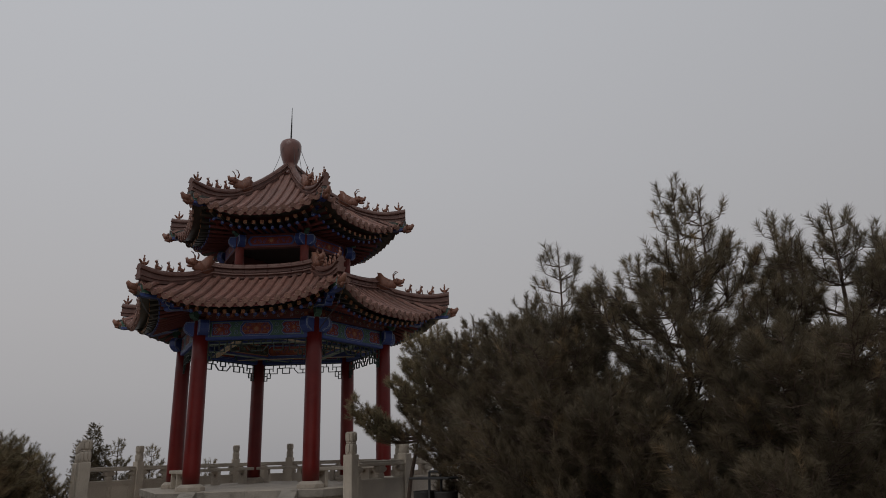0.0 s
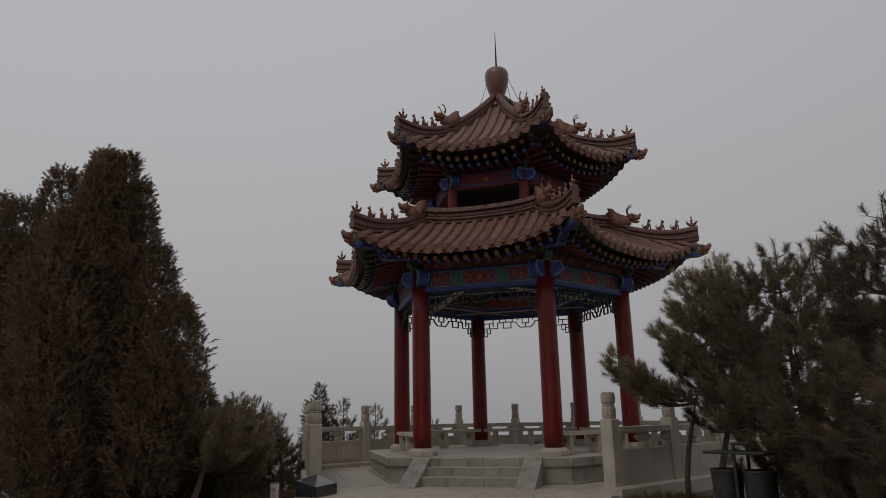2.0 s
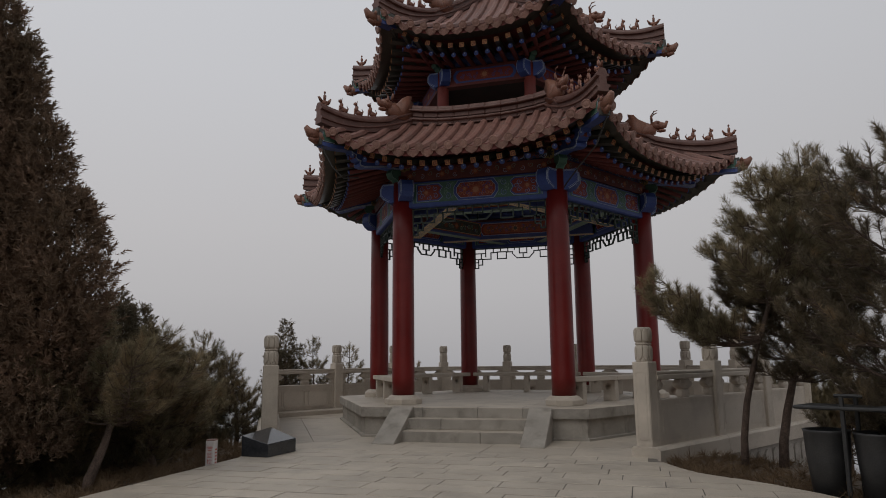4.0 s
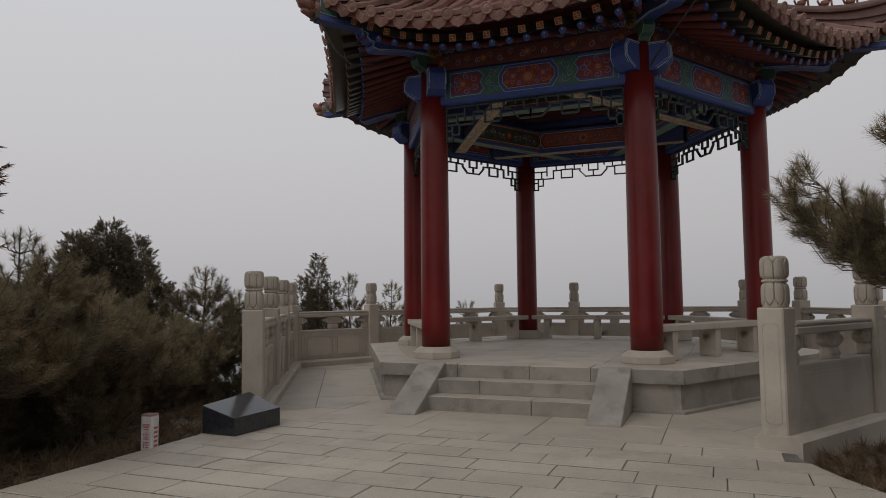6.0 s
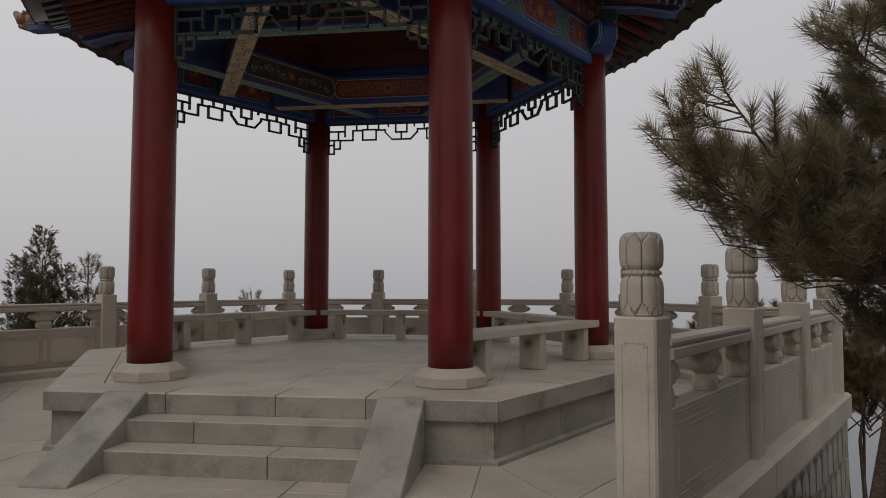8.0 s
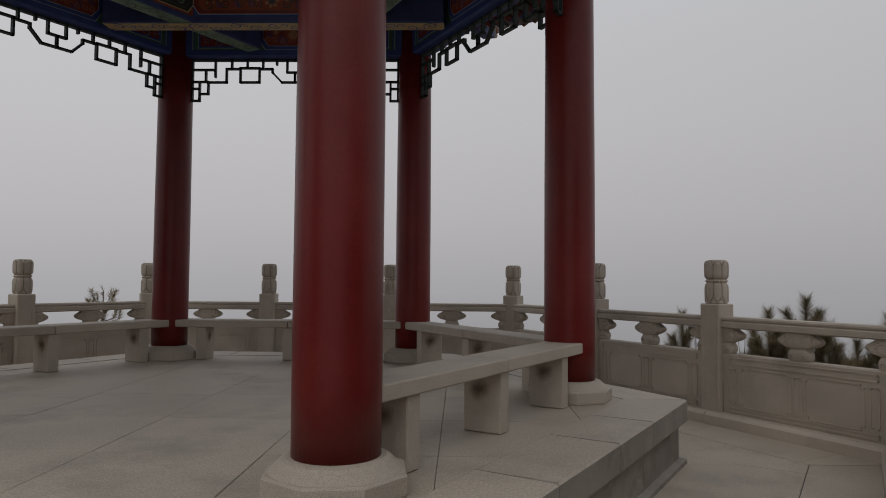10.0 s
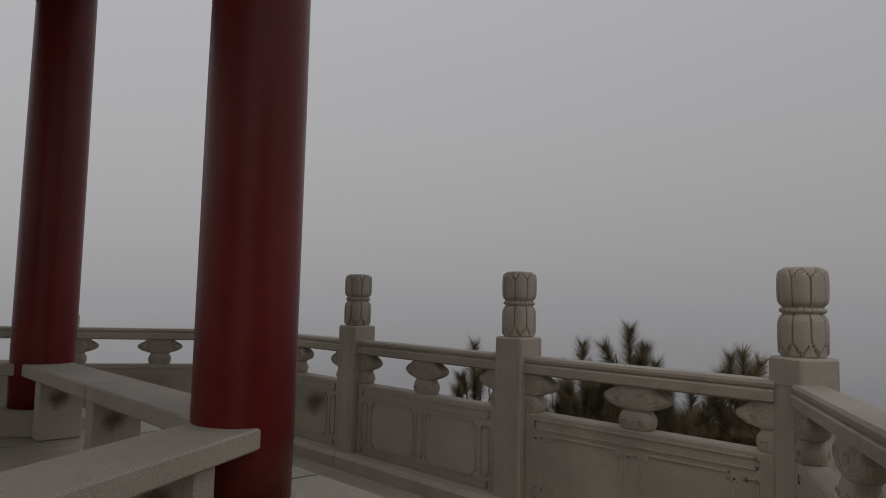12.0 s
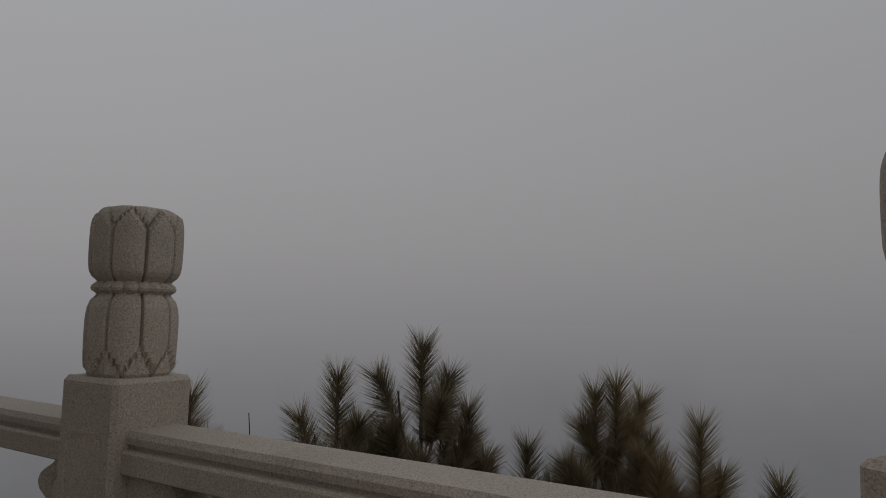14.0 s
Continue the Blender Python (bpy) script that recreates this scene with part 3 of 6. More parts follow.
SCORCHES = ((3.28, 3.54, 0.46, 0.26, 0.15), (-0.31, 4.64, 0.43, 0.26, 0.12), (-3.76, 2.72, 0.46, 0.34, 0.13))   # place, height, half width and half height
post_label = "pale granite balustrade post with a carved lotus bud head"
first_post = first_panel = None
for k in range(6):
    a0, a1 = 60 * k, 60 * (k + 1)
    if k == 4:            # the entrance side stays open
        continue
    c0, c1 = corner(R_RAIL, a0) + RAIL_SHIFT, corner(R_RAIL, a1) + RAIL_SHIFT
    mid_yaw = a0 + 30 + 90
    for j in range(3):
        yaw = mid_yaw if j or k == 5 else a0
        m = Matrix.Translation(c0.lerp(c1, j / 3) + (Vector((-0.03, 0.05, 0)) if k == 5 and j == 0 else Vector())) @ turn(yaw)
        if first_post is None:
            first_post = balustrade_post(m, post_label)
        else:
            copy_thing(first_post, m)
        # panels face the terrace
        m = Matrix.Translation(c0.lerp(c1, (j + 0.5) / 3)) @ turn(a0 + 30 - 90 + 180)
        if first_panel is None:
            first_panel = balustrade_panel(m)
        else:
            copy_thing(first_panel, m)
    # kerb stones under the rail
    for j in range(3):
        bm = bmesh.new()
        ext0, ext1 = (0.14 if j == 0 else -0.004), (0.14 if j == 2 else -0.004)
        prof = [(-0.2, -0.13), (-0.2, KERB_Z - 0.03), (-0.17, KERB_Z), (0.17, KERB_Z), (0.2, KERB_Z - 0.03), (0.2, -0.13)]
        L0, L1 = -SPAN / 2 - ext0, SPAN / 2 + ext1
        tan0 = math.tan(radians(30)) if j == 0 and k not in (5,) else 0.0
        tan1 = math.tan(radians(30)) if j == 2 and k not in (3,) else 0.0
        if tan0:
            L0 = -SPAN / 2
        if tan1:
            L1 = SPAN / 2
        rings(bm, [[(L0 - y * -tan0, y, z) for y, z in prof], [(L1 + y * -tan1, y, z) for y, z in prof]])
        part("kerb_stone", bm, GRANITE, pavement, at=Matrix.Translation(c0.lerp(c1, (j + 0.5) / 3)) @ turn(a0 + 30 + 90))
for sx_, sy_, sz_, rx_, rz_ in SCORCHES:
    spot = Vector((sx_, sy_, 0))
    scorched = min((o for o in scene.objects if o.name.startswith("balustrade") and o.get("category") == "balustrade"), key=lambda o: (o.matrix_basis.translation - spot).length)
    local = scorched.matrix_basis.inverted() @ spot
    part("scorch_stain", SMUDGE, None, scorched, "brown scorch stain", at=pose(local.x, math.copysign(0.0665, local.y), sz_, 0, 14, 0) @ Matrix.Diagonal((rx_, 1, rz_, 1)))
balustrade_end = copy_thing(first_post, Matrix.Translation(corner(R_RAIL, 240) + RAIL_SHIFT) @ turn(210 + 90))

# arched stone relief on the retaining wall, seen below the kerb at the right of the entrance
bm = bmesh.new()
for row in range(4):
    for i in range(15):
        x = -1.9 + i * 0.3 + (0.15 if row % 2 else 0)
        w, h, z0 = 0.12, 0.28, -0.47 - row * 0.33
        pts = [(x - w, z0), (x + w, z0)] + [(x + w * math.cos(t), z0 + h * 0.55 + h * 0.45 * math.sin(t)) for t in [math.pi * q / 6 for q in range(7)]]
        extrude(bm, pts, -0.03, 0.01)
part("relief_stones", bm, GRANITE_DARK, retaining, at=Matrix.Translation(corner((R_RAIL + 0.16) * APO, 330)) @ turn(60))
tagged(retaining.children[0], kind="stuff")

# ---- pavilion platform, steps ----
def lit_top_faces(bm):
    """Light from above put in the colour: tops pale like paving, uprights stained grey."""
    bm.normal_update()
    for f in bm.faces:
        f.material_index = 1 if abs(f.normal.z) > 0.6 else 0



platform = thing("pavilion_platform", "hexagonal grey granite platform with overhanging edge slabs", "platform")
bm = bmesh.new()
rings(bm, [[corner(r, a, z) for a in range(0, 360, 60)] for r, z in ((R_PLAT - 0.12, -0.05), (R_PLAT - 0.12, Z_PLAT - 0.03))])
part("core", bm, JOINT, platform)
# base course and edge slabs, stone by stone
for k in range(6):
    at = turn(60 * k + 30 + 90)      # local x runs along the side, local -y looks out
    half = R_PLAT / 2
    d = R_PLAT * APO
    cuts = [-half, -half + 1.05, 0.12, half - 1.0, half]
    for j, (x0, x1) in enumerate(zip(cuts, cuts[1:])):
        g = 0.003
        t0 = 0.577 if j == 0 else 0.0
        t1 = 0.577 if j == 3 else 0.0
        bm = bmesh.new()
        dep = 0.42
        pts = [(x0 + g, -d), (x1 - g, -d), (x1 - g - t1 * dep, -d + dep), (x0 + g + t0 * dep, -d + dep)]
        lo_, hi_ = Z_PLAT - 0.1595, Z_PLAT
        ins = 0.012
        pts2 = [(pts[0][0] + (ins if not t0 else ins * 0.6), pts[0][1] + ins), (pts[1][0] - (ins if not t1 else ins * 0.6), pts[1][1] + ins), (pts[2][0], pts[2][1]), (pts[3][0], pts[3][1])]
        rings(bm, [[(x, y, lo_) for x, y in pts], [(x, y, hi_ - 0.01) for x, y in pts], [(x, y, hi_) for x, y in pts2]])
        lit_top_faces(bm)
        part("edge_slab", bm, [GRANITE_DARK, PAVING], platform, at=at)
        bm = bmesh.new()
        db = d - 0.06
        sx = 0.981
        rings(bm, [[(x0 * sx + g, -db, z), (x1 * sx - g, -db, z), (x1 * sx - g - t1 * 0.2, -db + 0.2, z), (x0 * sx + g + t0 * 0.2, -db + 0.2, z)] for z in (-0.05, Z_PLAT - 0.161)])
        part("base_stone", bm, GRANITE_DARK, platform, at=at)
    bm = bmesh.new()
    d3 = d - 0.005
    h3 = d3 * 0.577
    rings(bm, [[(-h3, -d3, -0.05), (h3, -d3, -0.05), (h3 - 0.06, -d3 + 0.1, -0.05), (-h3 + 0.06, -d3 + 0.1, -0.05)], [(-h3, -d3, 0.03), (h3, -d3, 0.03), (h3 - 0.06, -d3 + 0.1, 0.045), (-h3 + 0.06, -d3 + 0.1, 0.045)]])
    part("plinth_course", bm, GRANITE_DARK, platform, at=at)

steps = thing("stone_steps", "grey granite steps with sloping side ramps", "steps")
yf = -R_PLAT * APO
for i, (y0, y1, z1, cut) in enumerate(((yf - 0.55, yf - 0.002, 0.16, 0.28), (yf - 0.27, yf - 0.002, 0.32, -0.4))):
    z0 = -0.05 if i == 0 else 0.1605
    for x0, x1 in ((-0.95, cut - 0.003), (cut + 0.003, 0.95)):
        bm = bmesh.new()
        box(bm, x0, y0, z0, x1, y1, z1, bevel=0.005)
        lit_top_faces(bm)
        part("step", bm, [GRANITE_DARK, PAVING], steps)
for s in (-1, 1):
    bm = bmesh.new()
    out = [(yf - 0.93, -0.04), (yf - 0.93, 0.015), (yf - 0.03, Z_PLAT + 0.004), (yf + 0.03, Z_PLAT + 0.004), (yf + 0.03, 0.36), (yf - 0.004, 0.30), (yf - 0.004, -0.04)]
    loops = [[(x, y, z) for y, z in out] for x in ((0.93 * s), (1.28 * s))]
    rings(bm, loops)
    bmesh.ops.bevel(bm, geom=bm.edges[:], offset=0.008, segments=1, affect="EDGES")
    part("side_ramp", bm, GRANITE_DARK, steps)

# ---- benches and columns ----
pavilion = thing("pavilion", "two-tiered hexagonal pavilion with red columns and terracotta roofs", "pavilion")


def bench(at):
    ob = thing("stone_bench", "pale granite bench of slabs on block legs between red columns", "bench", "benches", at=at)
    L = R_COL / 2 - 0.05
    for x0, x1 in ((-L, -0.003), (0.003, L)):
        bm = bmesh.new()
        box(bm, x0, -0.15, 0.36, x1, 0.15, 0.44, bevel=0.008)
        part("seat_slab", bm, GRANITE, ob)
    for x in (-L + 0.36, 0.0, L - 0.36):
        bm = bmesh.new()
        box(bm, x - 0.055, -0.125, 0.0, x + 0.055, 0.125, 0.358, bevel=0.006)
        leg = part("leg", bm, GRANITE, ob)
        for s in (-1, 1):
            part("rust_stain", SMUDGE, None, leg, "brown rust stain", at=pose(x + s * 0.0565, 0.02, 0.25, 0, 0, 90) @ Matrix.Diagonal((0.09, 1, 0.085, 1)))
    return ob


b0 = None
for k in range(6):
    if k == 4:
        continue
    c = corner(R_COL * APO, 60 * k + 30, Z_PLAT)
    m = Matrix.Translation(c) @ turn(60 * k + 30 + 90)
    if b0 is None:
        b0 = bench(m)
    else:
        copy_thing(b0, m)

bm = bmesh.new()
lathe(bm, [(0.193, 0.0), (0.195, 0.3), (0.194, 1.5), (0.188, 2.8), (0.182, 3.85)], 40)
COLUMN = finish(bm, "column", RED, smooth=True)
bm = bmesh.new()
lathe(bm, [(0.322, 0.0), (0.325, 0.01), (0.325, 0.082), (0.315, 0.092)], 8)
lathe(bm, [(0.29, 0.088), (0.285, 0.095), (0.235, 0.142), (0.215, 0.15)], 40)
DRUM = finish(bm, "column_base", GRANITE)
for k in range(6):
    col = part("column", COLUMN, None, pavilion, "red lacquered round column", at=Matrix.Translation(corner(R_COL, 60 * k, Z_PLAT + 0.148)) @ turn(60 * k))
    part("column_base", DRUM, None, col, "grey granite drum base", at=pose(0, 0, -0.148))

# ---- pavilion: beams, brackets, lattice ----
Z_BEAM0, Z_BEAM1 = 3.90, 4.37


def curl(bm, x, z, r, s, y, w=0.012, turns=1.4, mat=0, n=16, flip=1, depth=0.003):
    """A painted scroll: a flat spiral ribbon on a face that looks towards -y."""
    pts = []
    for i in range(n + 1):
        t = i / n
        a = s + flip * t * turns * 2 * math.pi
        rr = r * (1 - 0.8 * t)
        pts.append((x + rr * math.cos(a), z + rr * math.sin(a), w * (1 - 0.5 * t)))
    va, vb = [], []
    for i, (px, pz, ww) in enumerate(pts):
        q = pts[min(i + 1, n)]
        p = pts[max(i - 1, 0)]
        dx, dz = q[0] - p[0], q[1] - p[1]
        k = math.hypot(dx, dz) or 1
        va.append(bm.verts.new((px - dz / k * ww / 2, y - depth, pz + dx / k * ww / 2)))
        vb.append(bm.verts.new((px + dz / k * ww / 2, y - depth, pz - dx / k * ww / 2)))
    for i in range(n):
        f = bm.faces.new((va[i], va[i + 1], vb[i + 1], vb[i]))
        f.material_index = mat


def petal(bm, x, z, a, l, w, y, mat=0, depth=0.004):
    ca, sa = math.cos(a), math.sin(a)
    pts = [(0, 0), (l * 0.45, w / 2), (l * 0.8, w * 0.38), (l, 0), (l * 0.8, -w * 0.38), (l * 0.45, -w / 2)]
    f = bm.faces.new([bm.verts.new((x + px * ca - pz * sa, y - depth, z + px * sa + pz * ca)) for px, pz in pts])
    f.material_index = mat


def flower(bm, x, z, r, y, mats, n=8):
    for i in range(n):
        petal(bm, x + r * 0.15 * math.cos(2 * math.pi * i / n), z + r * 0.15 * math.sin(2 * math.pi * i / n), 2 * math.pi * i / n, r * 0.9, r * 0.5, y, mats[0], 0.004)
    for i in range(n):
        petal(bm, x, z, 2 * math.pi * (i + 0.5) / n, r * 0.6, r * 0.35, y, mats[1], 0.006)


def plate(bm, pts, y, mat, depth=0.003):
    f = bm.faces.new([bm.verts.new((x, y - depth, z)) for x, z in pts])
    f.material_index = mat


def octagon(x, z, w, h, c):
    return [(x - w + c, z - h), (x + w - c, z - h), (x + w, z - h * 0.35), (x + w, z + h * 0.35), (x + w - c, z + h), (x - w + c, z + h), (x - w, z + h * 0.35), (x - w, z - h * 0.35)]


def scroll_field(bm, x0, x1, zc, h, y, mat, n, w=0.011):
    for i in range(n):
        x = x0 + (x1 - x0) * (i + 0.5) / n
        f = 1 if i % 2 else -1
        curl(bm, x, zc + f * h * 0.28, h * 0.42, random.uniform(0, 6.28), y, w, 1.5, mat, flip=f)
        curl(bm, x + h * 0.3, zc - f * h * 0.35, h * 0.3, random.uniform(0, 6.28), y, w, 1.2, mat, flip=-f)


BEAM_HALF = R_COL / 2 - 0.1
bm = bmesh.new()
box(bm, -BEAM_HALF, -0.11, Z_BEAM0, BEAM_HALF, 0.11, Z_BEAM1, bevel=0.02)
EAVE_BEAM = finish(bm, "eave_beam", BLUE)


def beam_painting(length, z0, z1, fields, y=-0.11):
    """The painted panels of a beam's face, laid flat on it in thin layers."""
    mats = [BLUE_DARK, PANELRED, BLUE, GREEN, ORANGE, BLUE_LINE, GREEN_PALE, SALMON, EAVE_GREEN, BEIGE]
    bm = bmesh.new()
    zc, h = (z0 + z1) / 2 + 0.02, (z1 - z0) / 2 - 0.055
    L = length
    if fields == "outer":
        plate(bm, [(-L + 0.06, zc - h), (L - 0.06, zc - h), (L - 0.06, zc + h), (-L + 0.06, zc + h)], y, 3, 0.002)
        for s in (-1, 1):
            plate(bm, [(s * (L - 0.045), zc - h), (s * (L - 0.03), zc - h), (s * (L - 0.03), zc + h), (s * (L - 0.045), zc + h)], y, 6, 0.002)
            x0, x1 = s * (L - 0.1), s * 0.60
            plate(bm, [(x0, zc - h * 0.9), (x1 + s * 0.07, zc - h * 0.9), (x1, zc - h * 0.5), (x1 + s * 0.05, zc), (x1, zc + h * 0.5), (x1 + s * 0.07, zc + h * 0.9), (x0, zc + h * 0.9)], y, 5, 0.003)
            q = 0.007
            plate(bm, [(x0 - s * q, zc - h * 0.86), (x1 + s * (0.07 + q), zc - h * 0.86), (x1 + s * q, zc - h * 0.5), (x1 + s * (0.05 + q), zc), (x1 + s * q, zc + h * 0.5), (x1 + s * (0.07 + q), zc + h * 0.86), (x0 - s * q, zc + h * 0.86)], y, 2, 0.0038)
            q = 0.03
            plate(bm, [(x0 - s * q, zc - h * 0.74), (x1 + s * (0.07 + q), zc - h * 0.74), (x1 + s * q, zc - h * 0.45), (x1 + s * (0.05 + q), zc), (x1 + s * q, zc + h * 0.45), (x1 + s * (0.07 + q), zc + h * 0.74), (x0 - s * q, zc + h * 0.74)], y, 1, 0.0046)
            cx = (x0 + x1) / 2 + s * 0.03
            flower(bm, cx + s * 0.03, zc, 0.06, y - 0.003, (4, 7), 7)
            for dx, dz, f in ((0.14, 0.065, 1), (-0.11, 0.07, -1), (0.14, -0.065, -1), (-0.11, -0.07, 1), (0.02, 0.1, 1), (0.02, -0.1, -1), (-0.16, 0.0, 1)):
                curl(bm, cx + dx, zc + dz, 0.048, 1.0 + dx * 9, y, 0.016, 1.3, 2, flip=f, depth=0.006)
                curl(bm, cx + dx, zc + dz, 0.051, 1.0 + dx * 9, y, 0.005, 1.3, 5, flip=f, depth=0.007)
                curl(bm, cx + dx * 0.6, zc + dz * 1.1, 0.026, 3.0 + dx * 7, y, 0.008, 1.1, 4, flip=-f, depth=0.0075)
            for dz in (-0.09, 0.09):
                curl(bm, s * 0.50, zc + dz, 0.06, 2.0, y, 0.016, 1.4, 2, flip=s, depth=0.005)
                curl(bm, s * 0.50, zc + dz, 0.063, 2.0, y, 0.005, 1.4, 5, flip=s, depth=0.006)
                curl(bm, s * 0.54, zc + dz * 0.35, 0.042, 0.5, y, 0.009, 1.2, 6, flip=-s, depth=0.006)
                curl(bm, s * 0.42, zc + dz * 1.3, 0.03, 0.5, y, 0.008, 1.2, 6, flip=-s, depth=0.006)
        plate(bm, octagon(0, zc, 0.40, h, 0.08), y, 5, 0.0035)
        plate(bm, octagon(0, zc, 0.393, h - 0.006, 0.08), y, 2, 0.0045)
        plate(bm, octagon(0, zc, 0.35, h - 0.042, 0.07), y, 5, 0.0055)
        plate(bm, octagon(0, zc, 0.343, h - 0.048, 0.07), y, 1, 0.0065)
        flower(bm, 0, zc - 0.01, 0.1, y - 0.005, (4, 7), 9)
        for s in (-1, 1):
            flower(bm, s * 0.2, zc + 0.02, 0.052, y - 0.005, (4, 7), 6)
            for dx, dz in ((0.28, -0.06), (0.28, 0.065), (0.13, -0.085), (0.13, 0.09), (0.21, -0.07), (0.07, 0.1)):
                curl(bm, s * dx, zc + dz, 0.034, 0.3 + dx * 11, y, 0.011, 1.2, 7, flip=s, depth=0.009)
                curl(bm, s * (dx - 0.03), zc + dz * 0.7, 0.022, 2.3, y, 0.007, 1.1, 4, flip=-s, depth=0.0095)
            for dx, dz, f in ((0.27, 0.0, 1), (0.15, 0.05, -1), (0.15, -0.05, 1), (0.09, -0.09, -1), (0.23, 0.085, 1)):
                curl(bm, s * dx, zc + dz, 0.04, dx * 7, y, 0.012, 1.3, 2, flip=f * s, depth=0.0086)
                petal(bm, s * (dx + 0.03), zc + dz, 0.5 + f, 0.05, 0.022, y, 4, 0.0098)
    else:
        red = fields == "red"
        plate(bm, [(-L, zc - h - 0.02), (L, zc - h - 0.02), (L, zc + h + 0.02), (-L, zc + h + 0.02)], y, 2 if red else 4, 0.002)
        plate(bm, octagon(0, zc, L - 0.035, h, 0.06), y, 5 if red else 9, 0.0035)
        plate(bm, octagon(0, zc, L - 0.045, h - 0.009, 0.06), y, 1 if red else 8, 0.0045)
        plate(bm, octagon(0, zc, L - 0.085, h - 0.035, 0.05), y, 8 if red else 3, 0.005)
        plate(bm, octagon(0, zc, L - 0.092, h - 0.041, 0.05), y, 4 if red else 8, 0.0055)
        flower(bm, 0, zc, h * 0.55, y - 0.005, (7, 8) if red else (4, 7), 7)
        for s in (-1, 1):
            for i in range(7):
                x = s * (h * 0.75 + (L - h * 0.75 - 0.16) * (i + 0.5) / 7)
                f = 1 if i % 2 else -1
                curl(bm, x, zc + f * h * 0.22, h * 0.36, 0.9 * i + s, y, 0.014, 1.5, 8 if red else (6, 3, 4)[i % 3], flip=f * s, depth=0.0075)
                curl(bm, x + 0.03, zc - f * h * 0.28, h * 0.26, 1.7 * i, y, 0.010, 1.2, 2 if red else (4, 6, 2)[i % 3], flip=-f * s, depth=0.0085)
                petal(bm, x - 0.02, zc, 0.8 * i, h * 0.3, h * 0.14, y, 7 if red else 9, 0.009)
    return finish(bm, "painted_panel", mats)


OUTER_PAINT = beam_painting(BEAM_HALF - 0.09, Z_BEAM0, Z_BEAM1, "outer")

# frieze board with gold flowers, and the decorated purlin above it
bm = bmesh.new()
box(bm, -R_COL / 2 - 0.04, -0.13, Z_BEAM1 + 0.003, R_COL / 2 + 0.04, 0.13, 4.585)
FRIEZE = finish(bm, "frieze_board", FRIEZE_RED)
bm = bmesh.new()
for i in range(9):
    x = -1.2 + 0.3 * i
    if i % 2 == 0:
        flower(bm, x, 4.475, 0.062, -0.13, (0, 1), 7)
    else:
        curl(bm, x - 0.06, 4.475, 0.035, 0, -0.13, 0.01, 1.2, 2, flip=1)
        curl(bm, x + 0.06, 4.475, 0.035, 3, -0.13, 0.01, 1.2, 2, flip=-1)
for i in range(18):
    curl(bm, -1.27 + 0.15 * i, 4.475 + (0.03 if i % 2 else -0.025), 0.045, i, -0.129, 0.009, 1.3, 3 + i % 2, flip=1 if i % 2 else -1)
FRIEZE_FLOWERS = finish(bm, "painted_flowers", [ORANGE, SALMON, ORANGE, BLUE_LINE, GREEN_PALE])
bm = bmesh.new()
tube(bm, [(-R_COL / 2 - 0.14, 0, 4.70), (R_COL / 2 + 0.14, 0, 4.70)], 0.115, 16)
PURLIN = finish(bm, "purlin", BLUE_DARK, smooth=True)
bm = bmesh.new()
box(bm, -R_COL / 2 - 0.02, -0.05, 4.66, R_COL / 2 + 0.02, 0.05, 5.02)
BLOCKING = finish(bm, "rafter_board", DARKRED)
bm = bmesh.new()
for i in range(22):
    f_ = 1 if i % 2 else -1
    curl(bm, -1.32 + 0.126 * i, 4.66 + 0.012 * f_, 0.052, i * 1.3, -0.118, 0.013, 1.35, i % 3 if i % 3 < 2 else 2, flip=f_)
    curl(bm, -1.26 + 0.126 * i, 4.655 - 0.02 * f_, 0.03, i * 0.8, -0.119, 0.009, 1.1, 2, flip=-f_)
    curl(bm, -1.29 + 0.126 * i, 4.625, 0.026, i * 2.1, -0.117, 0.009, 1.0, 1, flip=f_)
PURLIN_PAINT = finish(bm, "painted_scroll", [GREEN_PALE, ORANGE, BLUE_LINE])
# round purlin end with a gilt flower
bm = bmesh.new()
tube(bm, [(0, 0, 0), (0, -0.02, 0)], 0.118, 20)
END_DISC = finish(bm, "purlin_end", OLD_GOLD)
bm = bmesh.new()
for i in range(8):
    petal(bm, 0, 0, 2 * math.pi * i / 8, 0.095, 0.03, -0.02, 0)
END_FLOWER = finish(bm, "gilt_flower", EAVE_GREEN)

# carved beam end beyond a column: blue with a pale outline
fist = [(0.0, 4.02), (0.10, 4.02), (0.20, 4.08), (0.26, 4.16), (0.26, 4.28), (0.21, 4.37), (0.0, 4.37)]
bm = bmesh.new()
extrude(bm, fist, -0.12, 0.12)
BEAM_END = finish(bm, "beam_end", BLUE)
bm = bmesh.new()
for yy in (-0.1215, 0.1215):
    tube(bm, [(x - 0.012, yy, z + (0.014 if z < 4.1 else -0.012 if z > 4.3 else 0)) for x, z in fist[1:]], 0.0065, 4)
    tube(bm, [(x - 0.03, yy, z + (0.034 if z < 4.1 else -0.03 if z > 4.3 else 0)) for x, z in fist[1:]], 0.003, 4)
for yy in (-0.108, 0.108):
    tube(bm, [(x + 0.001, yy, z) for x, z in fist[2:6]], 0.006, 4)
BEAM_END_LINE = finish(bm, "pale_outline", BLUE_LINE)
